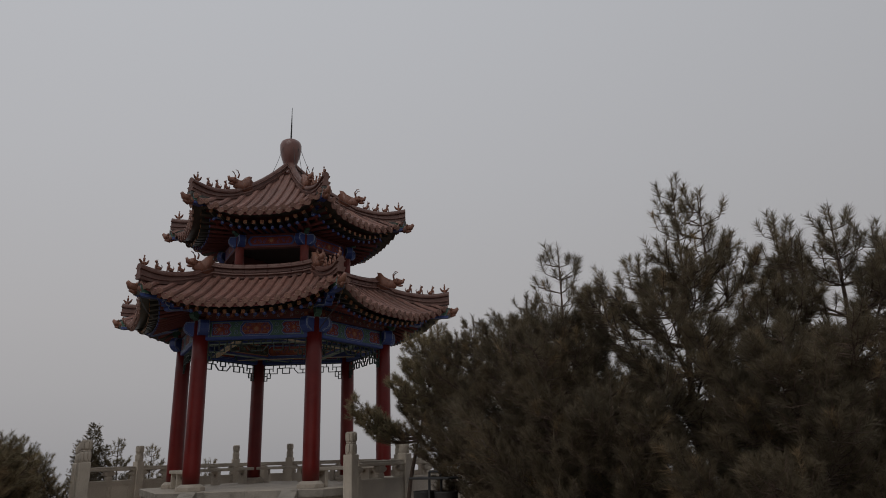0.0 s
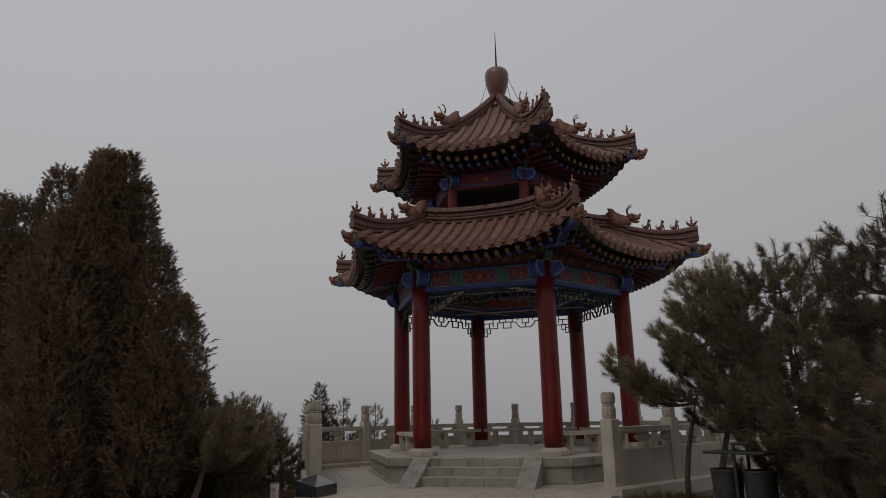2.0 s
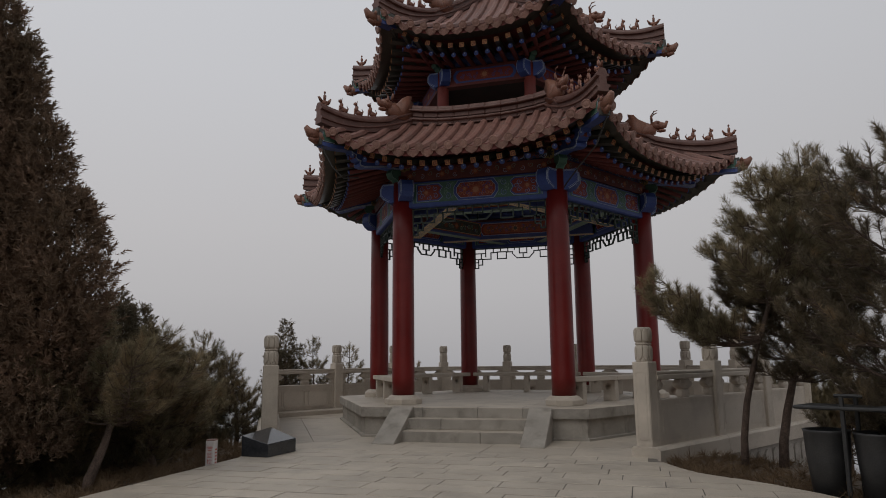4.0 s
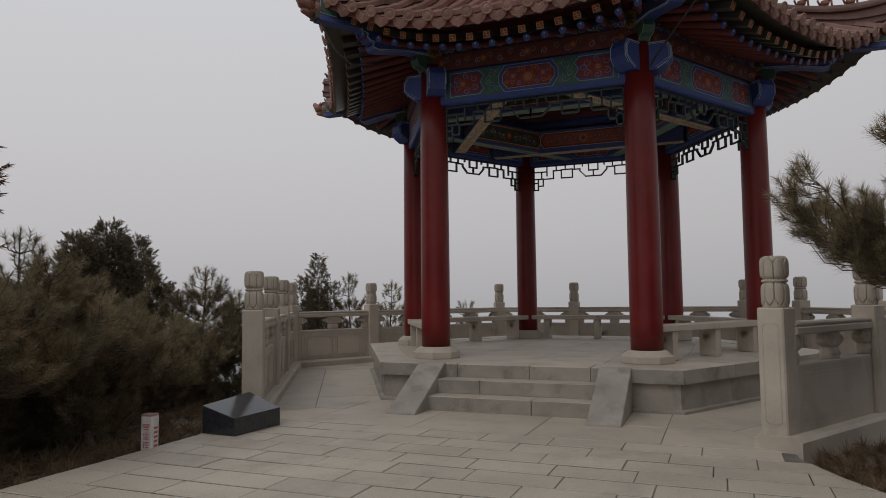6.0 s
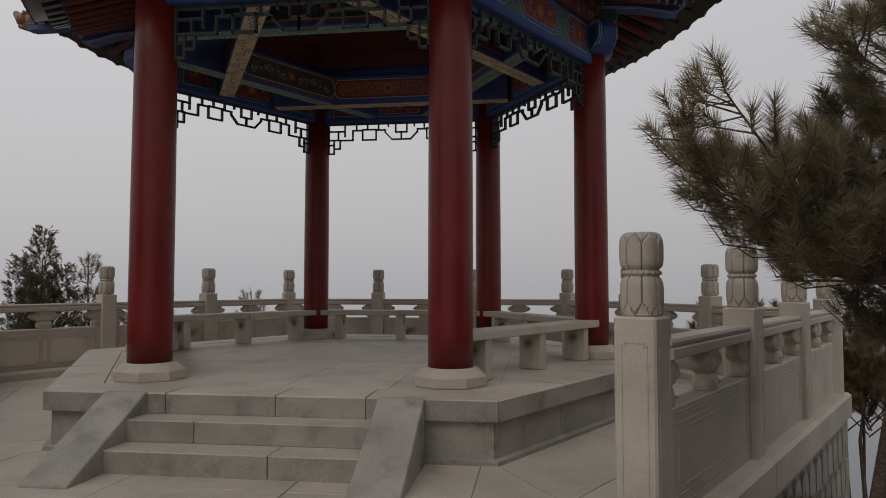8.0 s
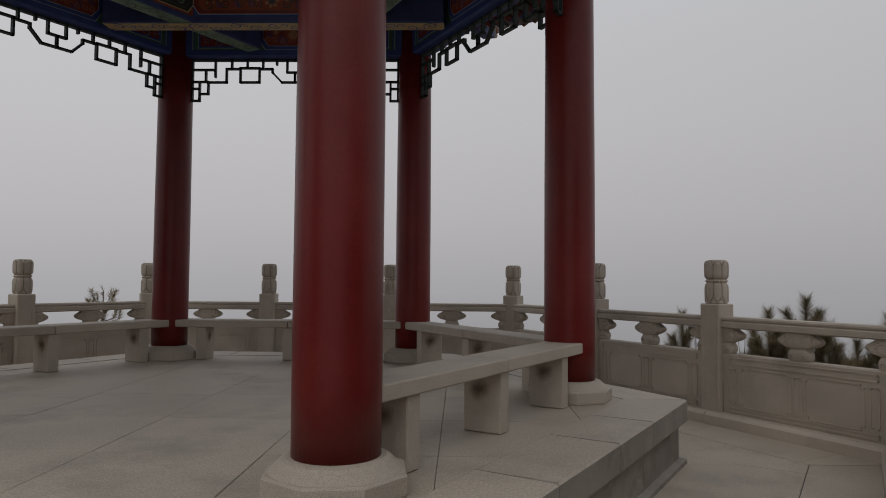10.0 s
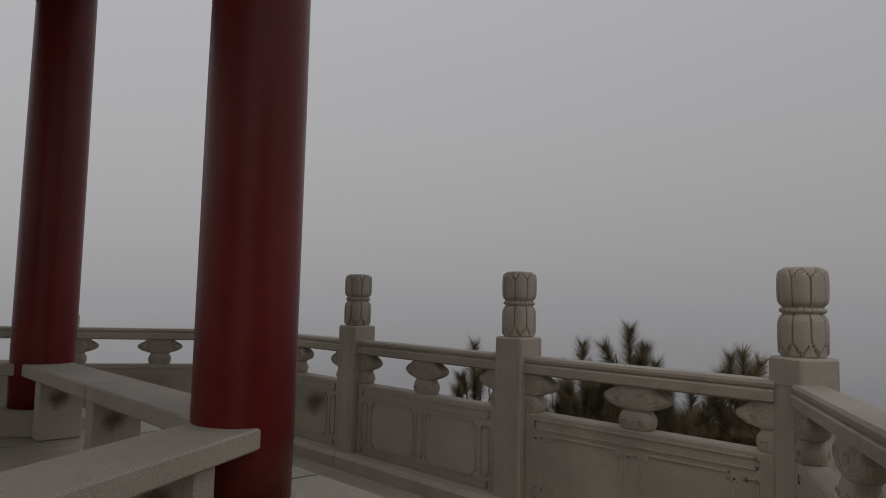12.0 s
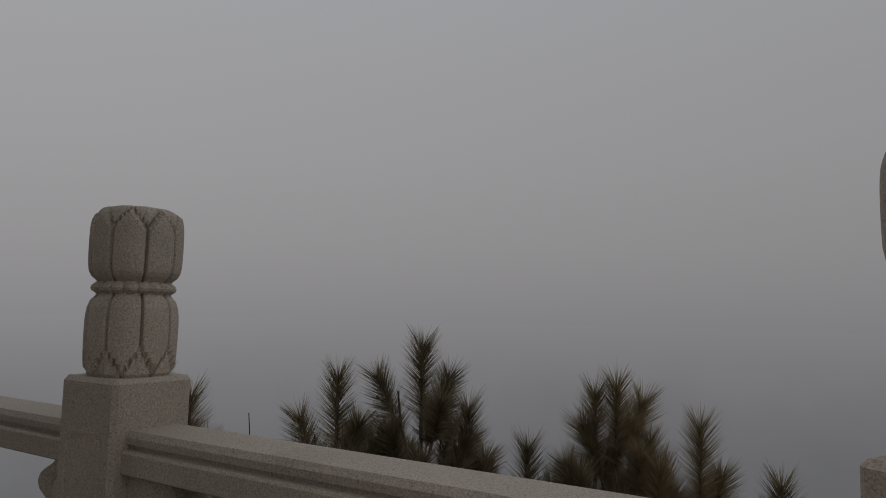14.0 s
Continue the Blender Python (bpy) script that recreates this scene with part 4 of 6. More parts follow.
# scrolled green bracket over a column, pointing out
brk = [(0.0, 4.36), (0.16, 4.36), (0.22, 4.42), (0.30, 4.44), (0.34, 4.52), (0.30, 4.60), (0.36, 4.66), (0.34, 4.74), (0.0, 4.74)]
bm = bmesh.new()
extrude(bm, brk, -0.07, 0.07)
BRACKET = finish(bm, "scroll_bracket", GREEN)
bm = bmesh.new()
for yy in (-0.071, 0.071):
    tube(bm, [(x, yy, z) for x, z in brk[1:8]], 0.006, 4)
BRACKET_LINE = finish(bm, "pale_outline", GREEN_PALE)


def lattice_mesh():
    """Half of the fretwork, mirrored: bars below the beam, stepping down to the columns."""
    H = 1.19
    lines = [[(0, 0.0), (H, 0.0)], [(0.005, 0.0), (0.005, 0.47), (0.09, 0.47), (0.09, 0.39), (0.19, 0.39), (0.19, 0.255), (0.40, 0.255), (0.40, 0.10), (0.56, 0.10)],
             [(0.56, 0.09), (0.56, 0.255), (0.78, 0.255), (0.78, 0.09), (0.56, 0.09)], [(0.78, 0.10), (0.93, 0.10), (0.93, 0.14), (1.04, 0.255), (H, 0.255)],
             [(0.005, 0.11), (0.27, 0.11)], [(0.27, 0.0), (0.27, 0.19)], [(0.005, 0.25), (0.19, 0.25)], [(0.16, 0.11), (0.16, 0.25)], [(0.09, 0.25), (0.09, 0.39)],
             [(0.46, 0.0), (0.46, 0.10)], [(0.64, 0.0), (0.64, 0.09)], [(0.82, 0.0), (0.82, 0.10)], [(0.98, 0.0), (0.98, 0.045)], [(0.005, 0.33), (0.09, 0.33)],
             [(1.10, 0.0), (1.10, 0.14), (H, 0.14)], [(H, 0.14), (H, 0.255)]]
    bm = bmesh.new()
    w = 0.0105
    for s in (-1, 1):
        for ln in lines:
            for (xa, za), (xb, zb) in zip(ln, ln[1:]):
                xa2, xb2 = s * (xa - H), s * (xb - H)
                d = Vector((xb2 - xa2, 0, -(zb - za)))
                L = d.length
                ang = math.degrees(math.atan2(-d.z, d.x))
                box(bm, -w, -0.02, -w, L + w, 0.02, w, m=pose(xa2, 0, Z_BEAM0 - 0.011 - za, 0, ang, 0))
    return finish(bm, "hanging_lattice", LATTICE)


LATT = lattice_mesh()
for k in range(6):
    a = 60 * k + 30
    at = Matrix.Translation(corner(R_COL * APO, a)) @ turn(a + 90)
    bp = part("eave_beam", EAVE_BEAM, None, pavilion, "painted blue beam with floral panels", at=at)
    part("painted_panel", OUTER_PAINT, None, bp, "floral panels in red, blue and green")
    part("painted_panel", OUTER_PAINT, None, bp, at=turn(180))
    fr = part("frieze_board", FRIEZE, None, pavilion, at=at)
    tagged(part("painted_flowers", FRIEZE_FLOWERS, None, fr), kind="stuff")
    pu = part("purlin", PURLIN, None, pavilion, at=at)
    tagged(part("painted_scroll", PURLIN_PAINT, None, pu), kind="stuff")
    part("rafter_board", BLOCKING, None, pavilion, at=at)
    part("hanging_lattice", LATT, None, pavilion, "dark green wooden fretwork", at=at)
    base = Matrix.Translation(corner(R_COL, 60 * k))
    for yaw in (60 * k + 60, 60 * k - 60):
        be = part("beam_end", BEAM_END, None, pavilion, "blue carved beam end with pale outline", at=base @ turn(yaw) @ pose(0.14, 0, 0))
        part("pale_outline", BEAM_END_LINE, None, be)
    br = part("scroll_bracket", BRACKET, None, pavilion, at=base @ turn(60 * k))
    part("pale_outline", BRACKET_LINE, None, br)
    for s in (-1, 1):
        dsc = part("purlin_end", END_DISC, None, pavilion, at=at @ pose(s * (R_COL / 2 + 0.14), -0.0, 4.68, 0, 0, 90 * s))
        part("gilt_flower", END_FLOWER, None, dsc)

# inner ring of beams that carries the upper tier, soffits painted with scrolls
D_IN, L_IN = 1.5, 1.73
for k in range(6):
    a = 60 * k + 30
    ochre = k in (1, 3, 5)
    bm = bmesh.new()
    box(bm, -L_IN, -0.11, 3.955 if ochre else 3.96, L_IN, 0.11, 4.36, mat=0, bevel=0.01)
    z = 3.955 if ochre else 3.96
    f = bm.faces.new([bm.verts.new(p) for p in ((-L_IN, -0.098, z - 0.003), (L_IN, -0.098, z - 0.003), (L_IN, 0.098, z - 0.003), (-L_IN, 0.098, z - 0.003))])
    f.material_index = 1
    at = Matrix.Translation(corner(D_IN, a)) @ turn(a + 90)
    ib = part("inner_beam", bm, [BLUE_DARK, BEIGE if ochre else GREEN_PALE], pavilion, "painted inner beam with scrolled underside", at=at)
    bm = bmesh.new()
    for i in range(17):
        curl(bm, -1.6 + 0.2 * i, 0.03 if i % 2 else -0.03, 0.07, i * 1.1, 0, 0.016, 1.3, 0, flip=1 if i % 2 else -1)
        curl(bm, -1.5 + 0.2 * i, -0.03 if i % 2 else 0.03, 0.05, i * 0.7, 0, 0.012, 1.1, 0, flip=-1 if i % 2 else 1)
    bmesh.ops.transform(bm, matrix=pose(0, 0, z - 0.003, 90, 0, 0), verts=bm.verts)
    tagged(part("painted_scroll", bm, BLUE if ochre else EAVE_GREEN, ib), kind="stuff")
    pm = beam_painting(0.84, 3.96, 4.35, "red" if k % 2 else "green", y=-0.11)
    part("painted_panel", pm, None, ib, "scrollwork panel", at=turn(180))
    part("painted_panel", pm, None, ib)

# ---- roofs ----
TILE_STEP = 0.24


class Roof:
    """A hexagonal roof skirt: eave distance, eave height, rise of its corners, top distance and height."""

    def __init__(self, de, ze, rise, tip, dt, zt, curve, d_in, z_in):
        self.de, self.ze, self.rise, self.tip, self.dt, self.zt, self.curve = de, ze, rise, tip, dt, zt, curve
        self.d_in, self.z_in = d_in, z_in
        self.smax = tip / 2

    def edge(self, s):
        return self.de + (self.tip * APO - self.de) * (abs(s) / self.smax) ** 3

    def z(self, s, d):
        q = (self.de - d) / (self.de - self.dt)
        g = q * (1 - self.curve) + self.curve * q * abs(q)
        return self.ze + self.rise * min(1.3, abs(s) / self.smax) ** 2.8 + (self.zt - self.ze) * g

    def soffit(self, s, d):
        """Underside of the eave, from the purlin out to the edge; steeper inside the purlin."""
        if d < self.d_in:
            return self.z_in + 0.6 * (self.d_in - d)
        q = (d - self.d_in) / (self.de - self.d_in)
        return self.z_in + (self.ze - 0.12 - self.z_in) * q + self.rise * min(1.3, abs(s) / self.smax) ** 2.8 * min(1.0, max(0.0, q)) ** 0.8

    def hip(self, r):
        return self.z(r / 2, r * APO)


def tile_tube(bm, pts, r, n=5):
    """A half-round tile row along points in (x, y, z), flared a little at each tile's lower end."""
    loops = []
    for i, p in enumerate(pts):
        rr = r * (1.1 if i % 2 == 0 else 0.98)
        loops.append([(p[0] + rr * math.cos(math.pi * j / (n - 1)), p[1], p[2] - 0.02 + 1.25 * rr * math.sin(math.pi * j / (n - 1))) for j in range(n)])
    rings(bm, loops, closed=False, caps=False)


bm = bmesh.new()
lathe(bm, [(0.02, 0.0), (0.066, 0.0), (0.072, 0.006), (0.072, 0.02), (0.06, 0.024), (0.05, 0.018), (0.03, 0.022), (0.01, 0.026)], 14)
bmesh.ops.transform(bm, matrix=pose(0, 0, 0, 90, 0, 0), verts=bm.verts)
TILE_END = finish(bm, "tile_end", TILE_PALE)
bm = bmesh.new()
drip = [(-0.108, 0.045), (-0.118, 0.0), (-0.11, -0.045), (-0.085, -0.08), (-0.04, -0.103), (0.0, -0.122), (0.04, -0.103), (0.085, -0.08), (0.11, -0.045), (0.118, 0.0), (0.108, 0.045), (0.06, 0.008), (0.0, -0.006), (-0.06, 0.008)]
extrude(bm, drip, -0.012, 0.012)
for q in (0.78, 0.55, 0.32):
    tube(bm, [(x * q, -0.014, z * q - 0.012) for x, z in drip[1:10]], 0.004, 4)
DRIP = finish(bm, "drip_tile", TILE_PALE)
bm = bmesh.new()
box(bm, -0.043, 0, -0.043, 0.043, 0.7, 0.043, mat=0)
box(bm, -0.0425, -0.002, -0.0425, 0.0425, 0.004, 0.0425, mat=2)
for x0, z0, x1, z1 in ((-0.04, -0.04, 0.04, -0.033), (-0.04, 0.033, 0.04, 0.04), (-0.04, -0.033, -0.033, 0.033), (0.033, -0.033, 0.04, 0.033),
                       (-0.0035, -0.024, 0.0035, 0.024), (-0.024, -0.0035, 0.024, 0.0035), (-0.024, 0.017, -0.0035, 0.024), (0.0035, -0.024, 0.024, -0.017)):
    box(bm, x0, -0.004, z0, x1, 0.001, z1, mat=1)
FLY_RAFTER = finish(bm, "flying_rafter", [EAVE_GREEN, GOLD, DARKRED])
bm = bmesh.new()
tube(bm, [(0, 0, 0), (0, 0.9, 0.0)], 0.043, 10)
tube(bm, [(0, -0.006, 0), (0, 0.01, 0.0)], 0.044, 10, mat=1)
# pale dot: a highlight painted on the blue end
tube(bm, [(0, -0.009, 0.016), (0, 0.0, 0.016)], 0.012, 8, mat=2)
ROUND_RAFTER = finish(bm, "round_rafter", [DARKRED, BLUE, BLUE_LINE])


def beast_mesh(kind):
    """Plain little roof figures, each one mesh: seated animal, rider on a hen, horned head, snouted corner head."""
    bm = bmesh.new()

    def blob(x, y, z, rx, ry, rz):
        r = bmesh.ops.create_icosphere(bm, subdivisions=1, radius=1.0)
        bmesh.ops.transform(bm, matrix=Matrix.Translation((x, y, z)) @ Matrix.Diagonal((rx, ry, rz, 1)), verts=r["verts"])
    if kind == "seated":
        blob(-0.02, 0, 0.05, 0.06, 0.03, 0.045)
        blob(0.015, 0, 0.1, 0.032, 0.026, 0.065)
        blob(0.035, 0, 0.165, 0.036, 0.024, 0.028)
        tube(bm, [(0.05, 0, 0.0), (0.045, 0, 0.1)], 0.012, 5)
        tube(bm, [(-0.07, 0, 0.03), (-0.095, 0, 0.09), (-0.075, 0, 0.125)], [0.014, 0.012, 0.006], 5)
        tube(bm, [(0.02, -0.015, 0.185), (0.015, -0.018, 0.212)], [0.009, 0.003], 4)
        tube(bm, [(0.02, 0.015, 0.185), (0.015, 0.018, 0.212)], [0.009, 0.003], 4)
    elif kind == "rider":
        blob(0.0, 0, 0.07, 0.085, 0.035, 0.045)
        tube(bm, [(0.06, 0, 0.08), (0.1, 0, 0.135), (0.12, 0, 0.13)], [0.028, 0.018, 0.008], 5)
        tube(bm, [(-0.06, 0, 0.08), (-0.105, 0, 0.15)], [0.03, 0.012], 5)
        blob(0.0, 0, 0.15, 0.028, 0.024, 0.06)
        blob(0.0, 0, 0.225, 0.019, 0.019, 0.024)
        tube(bm, [(0, 0, 0), (0, 0, 0.05)], 0.03, 6)
    elif kind == "horned":
        blob(0.0, 0, 0.10, 0.17, 0.075, 0.12)
        blob(0.14, 0, 0.16, 0.11, 0.065, 0.075)
        tube(bm, [(0.16, 0, 0.13), (0.25, 0, 0.15), (0.28, 0, 0.21)], [0.05, 0.035, 0.02], 6)
        blob(0.2, 0, 0.08, 0.07, 0.05, 0.025)
        extrude(bm, [(0.0, 0.0), (-0.16, 0.0), (-0.24, 0.06), (-0.27, 0.14), (-0.235, 0.19), (-0.275, 0.245), (-0.225, 0.285), (-0.24, 0.345), (-0.16, 0.33), (-0.1, 0.26), (0.0, 0.2)], -0.055, 0.055)
        for s in (-1, 1):
            tube(bm, [(0.08, 0.035 * s, 0.22), (0.07, 0.05 * s, 0.29), (0.11, 0.055 * s, 0.345), (0.16, 0.05 * s, 0.36)], [0.018, 0.015, 0.011, 0.005], 5)
            blob(0.16, 0.05 * s, 0.19, 0.025, 0.02, 0.025)
    else:
        blob(0.03, 0, 0.0, 0.12, 0.08, 0.085)
        tube(bm, [(0.08, 0, 0.01), (0.2, 0, 0.03), (0.26, 0, 0.085)], [0.07, 0.055, 0.03], 7)
        tube(bm, [(0.07, 0, -0.05), (0.2, 0, -0.035)], [0.045, 0.025], 6)
        for s in (-1, 1):
            blob(0.1, 0.055 * s, 0.06, 0.03, 0.02, 0.03)
    return finish(bm, kind + "_figure", FIGURE, smooth=True)


SEATED, RIDER, HORNED, SNOUT = (beast_mesh(q) for q in ("seated", "rider", "horned", "snout"))


def build_roof(R, name, label, horn_r, fig_r, rider_r, soffit_d, hip_in, beam_r0):
    rv, rf, ri = [], [], []
    rows = int(R.smax / TILE_STEP)
    offs = [(i + 0.5) * TILE_STEP for i in range(-rows, rows)]
    # pan tiles and soffit: one curved sheet a side
    for k in range(6):
        at = turn(60 * k + 30 + 90)
        verts, faces = [], []
        NS, ND = 24, 10
        for off, base in ((0.0, R.dt), (-0.10, soffit_d)):
            o = len(verts)
            for j in range(ND + 1):
                for i in range(NS + 1):
                    u = -1 + 2 * i / NS
                    # run from the eave to the top, each line clipped by the hips
                    s_e = u * R.smax
                    d_e = R.edge(s_e)
                    s_t = u * base / 2 / APO
                    q = j / ND
                    s, d = s_e + (s_t - s_e) * q, d_e + (base - d_e) * q
                    verts.append((s, -d, R.z(s, d) if off == 0 else R.soffit(s, d)))
            for j in range(ND):
                for i in range(NS):
                    p = o + j * (NS + 1) + i
                    faces.append((p, p + 1, p + NS + 2, p + NS + 1))
        nq = (NS + 1) * (ND + 1)
        for i in range(NS):
            faces.append((i, i + 1, nq + i + 1, nq + i))
        idx = [0] * (NS * ND) + [2] * (NS * 2) + [1] * (NS * (ND - 2)) + [1] * NS
        ri += idx
        rf += [[q + len(rv) for q in f] for f in faces]
        rv += [at @ Vector(v) for v in verts]
    bm = bmesh.new()
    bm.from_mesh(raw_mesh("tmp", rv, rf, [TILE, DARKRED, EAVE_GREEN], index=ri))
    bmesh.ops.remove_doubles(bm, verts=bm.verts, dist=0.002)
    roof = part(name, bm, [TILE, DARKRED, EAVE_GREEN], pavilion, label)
    for k in range(6):
        at = turn(60 * k + 30 + 90)
        for s in offs:
            d0 = R.edge(s) + 0.06
            d1 = max(R.dt, abs(s) / math.tan(radians(30)) + 0.02)
            if d0 - d1 < 0.12:
                continue
            n = max(2, int((d0 - d1) / 0.13))
            n += n % 2
            bm = bmesh.new()
            tile_tube(bm, [(s, -(d0 + (d1 - d0) * i / n), R.z(s, d0 + (d1 - d0) * i / n) + 0.03) for i in range(n + 1)], 0.064)
            row = part("cover_tile", bm, TILE, roof, at=at)
            slope = math.degrees(math.atan2(R.z(s, d0 - 0.2) - R.z(s, d0), 0.2))
            part("tile_end", TILE_END, None, roof, at=at @ pose(s, -d0, R.z(s, d0) + 0.042, slope * 0.8, 0, 0))
        for s in [q + TILE_STEP / 2 for q in offs] + [offs[0] - TILE_STEP / 2]:
            if abs(s) > R.smax - 0.02:
                continue
            d = R.edge(s) + 0.03
            tilt = math.degrees(math.atan2(R.z(s + 0.05, d) - R.z(s - 0.05, d), 0.1))
            part("drip_tile", DRIP, None, roof, at=at @ pose(s, -d, R.z(s, d) - 0.008, 14, -tilt, 0) @ Matrix.Diagonal((0.9, 1, 1, 1)))
        # rafters
        m = int((R.smax - 0.1) / 0.213)
        for i in range(-m, m + 1):
            s = i * 0.213
            for piece, back, drop in (("flying_rafter", 0.2, 0.06), ("round_rafter", 0.42, 0.19)):
                if piece == "round_rafter" and abs(s) > R.smax - 0.3:
                    continue
                d = R.edge(s) - back
                slope = math.degrees(math.atan2(R.soffit(s, d - 0.5) - R.soffit(s, d), 0.5))
                tilt = math.degrees(math.atan2(R.soffit(s + 0.05, d) - R.soffit(s - 0.05, d), 0.1))
                part(piece, FLY_RAFTER if piece == "flying_rafter" else ROUND_RAFTER, None, roof, at=at @ pose(s, -d, R.soffit(s, d) - drop - (0.09 if piece == "flying_rafter" else 0.07) * max(0.0, 1 - (s / (0.72 * R.smax)) ** 2), slope, -tilt, 0))
    # hips
    for k in range(6):
        at = turn(60 * k)
        bm = bmesh.new()
        steps_ = 14
        loops, loops2 = [], []
        tip = R.tip + 0.04
        for i in range(steps_ + 1):
            r = hip_in + (tip - hip_in) * i / steps_
            z = R.hip(min(r, R.tip)) + (0.05 * max(0.0, (r - R.tip + 0.7) / 0.7) ** 2)
            up = 0.25 + 0.09 * max(0.0, (r - horn_r) / (R.tip - horn_r)) if r > horn_r else 0.30
            hp = [(0.085, -0.02), (0.085, 0.05), (0.115, 0.06), (0.115, 0.085), (0.06, 0.10), (0.055, up - 0.13), (0.10, up - 0.12), (0.105, up - 0.095), (0.07, up - 0.085), (0.07, up - 0.06), (0.055, up - 0.022), (0.03, up)]
            prof = [(-y, h) for y, h in hp] + hp[::-1]
            loops.append([(r, y, z + h) for y, h in prof])
        rings(bm, loops)
        ridge = part("hip_ridge", bm, RIDGE, roof, "moulded terracotta hip ridge", at=at)
        for r in fig_r:
            part("roof_figure", SEATED, None, roof, at=at @ pose(r, 0, R.hip(r) + 0.24 + 0.09 * (r - horn_r) / (R.tip - horn_r)) @ Matrix.Scale(1.25, 4))
        part("roof_figure", RIDER, None, roof, at=at @ pose(rider_r, 0, R.hip(rider_r) + 0.34) @ Matrix.Scale(1.15, 4))
        part("horned_beast", HORNED, None, roof, at=at @ pose(horn_r, 0, R.hip(horn_r) + 0.18) @ Matrix.Scale(1.45, 4))
        # two stacked hip beams: the lower one ends in a carved step, the upper one runs out to the snouted head
        ht, hz = R.tip - 4.56, R.soffit(R.smax, R.tip * APO) - 4.96
        lower_line = [(2.75, 4.62), (3.30, 4.585), (3.70, 4.505), (3.78, 4.515), (3.80, 4.56), (3.77, 4.59), (3.85, 4.605), (3.89, 4.645), (3.87, 4.68), (3.95, 4.695), (3.985, 4.75)]
        upper_line = [(3.93, 4.765), (4.25, 4.735), (4.62, 4.735)]
        bm = bmesh.new()
        extrude(bm, [(x + ht, z + hz) for x, z in lower_line + [(3.99, 4.80), (2.75, 4.88)]], -0.085, 0.085)
        part("hip_beam", bm, BLUE, roof, "blue painted hip beam with a carved step", at=at)
        bm = bmesh.new()
        extrude(bm, [(x + ht, z + hz) for x, z in [(3.3, 4.80)] + upper_line + [(4.62, 5.0), (3.3, 4.98)]], -0.08, 0.08)
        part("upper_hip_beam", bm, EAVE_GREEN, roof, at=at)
        bm = bmesh.new()
        for i in range(16):
            x0 = 3.99 + i * 0.036
            z0 = 4.7645 - 0.03 * min(1.0, (x0 - 3.93) / 0.32)
            box(bm, x0 + ht, -0.083, z0 + hz - 0.012, x0 + ht + 0.0355, 0.083, z0 + hz + 0.05, mat=i % 2)
        tagged(part("striped_band", bm, [BLUE, BLUE_DARK], roof, "blue striped band", at=at), kind="stuff")
        for sgn in (-1, 1):
            bm = bmesh.new()
            extrude(bm, [(4.33 + ht, 4.80 + hz), (4.56 + ht, 4.80 + hz), (4.56 + ht, 4.955 + hz), (4.33 + ht, 4.955 + hz)], 0.0805 * sgn, 0.086 * sgn)
            part("green_panel", bm, GREEN, roof, at=at)
        bm = bmesh.new()
        for sgn in (-1, 1):
            tube(bm, [(x + ht, 0.086 * sgn, z + hz + 0.022) for x, z in lower_line], 0.008, 4)
            tube(bm, [(x + ht, 0.086 * sgn, z + hz + 0.004) for x, z in lower_line], 0.004, 4)
            tube(bm, [(4.33 + ht, 0.086 * sgn, 4.80 + hz), (4.56 + ht, 0.086 * sgn, 4.80 + hz), (4.56 + ht, 0.086 * sgn, 4.955 + hz)], 0.005, 4)
        part("pale_outline", bm, BLUE_LINE, roof, at=at)
        part("snouted_head", SNOUT, None, roof, "terracotta animal-head end cap", at=at @ pose(R.tip - 0.02, 0, R.hip(R.tip) - 0.2) @ Matrix.Diagonal((1.15, 1.35, 1.5, 1)))
    return roof


LOWER = Roof(3.755, 4.545, 0.60, 4.56, 2.2, 5.47, 0.28, 2.4, 4.97)
UPPER = Roof(2.69, 7.105, 0.565, 3.37, 0.16, 9.2, 0.40, 1.49, 7.13)
lower = build_roof(LOWER, "lower_roof", "weathered terracotta tiled lower roof with upturned corners", 2.95, (3.5, 3.8, 4.12), 4.48, 1.5, 2.5, 2.75)
upper = build_roof(UPPER, "upper_roof", "weathered terracotta tiled upper roof rising to a point", 1.85, (2.3, 2.58, 2.86), 3.22, 1.2, 0.1, 1.7)

# ring ridge where the lower roof meets the upper tier
for k in range(6):
    a = 60 * k + 30
    bm = bmesh.new()
    prof = [(0.0, 0.0), (-0.1, 0.0), (-0.1, 0.06), (-0.15, 0.07), (-0.155, 0.085), (-0.15, 0.10), (-0.07, 0.115), (-0.06, 0.145), (-0.085, 0.15), (-0.085, 0.215), (-0.06, 0.22), (-0.06, 0.23), (-0.145, 0.24), (-0.15, 0.255), (-0.145, 0.27), (-0.10, 0.28), (-0.10, 0.31), (-0.08, 0.35), (-0.04, 0.37), (0.0, 0.37)]
    loops = []
    cuts_ = [(-1.0, 0.0)]
    for i in range(1, 9):
        q = -1 + 2 * i / 9
        cuts_ += [(q - 0.012, 0.0), (q - 0.005, 0.012), (q + 0.005, 0.012), (q + 0.012, 0.0)]
    for u, sink in cuts_ + [(1.0, 0.0)]:
        loops.append([(u * (2.2 - y) * 0.577, -2.2 + y + sink, LOWER.z(u * 1.27, 2.2) - 0.02 + h) for y, h in prof])
    rings(bm, loops)
    part("ring_ridge", bm, RIDGE, lower, "moulded terracotta ridge course", at=turn(a + 90))
    # added filler board; the dark inside is put into its colour
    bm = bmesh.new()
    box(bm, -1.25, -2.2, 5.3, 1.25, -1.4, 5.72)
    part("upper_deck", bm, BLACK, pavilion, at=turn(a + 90))

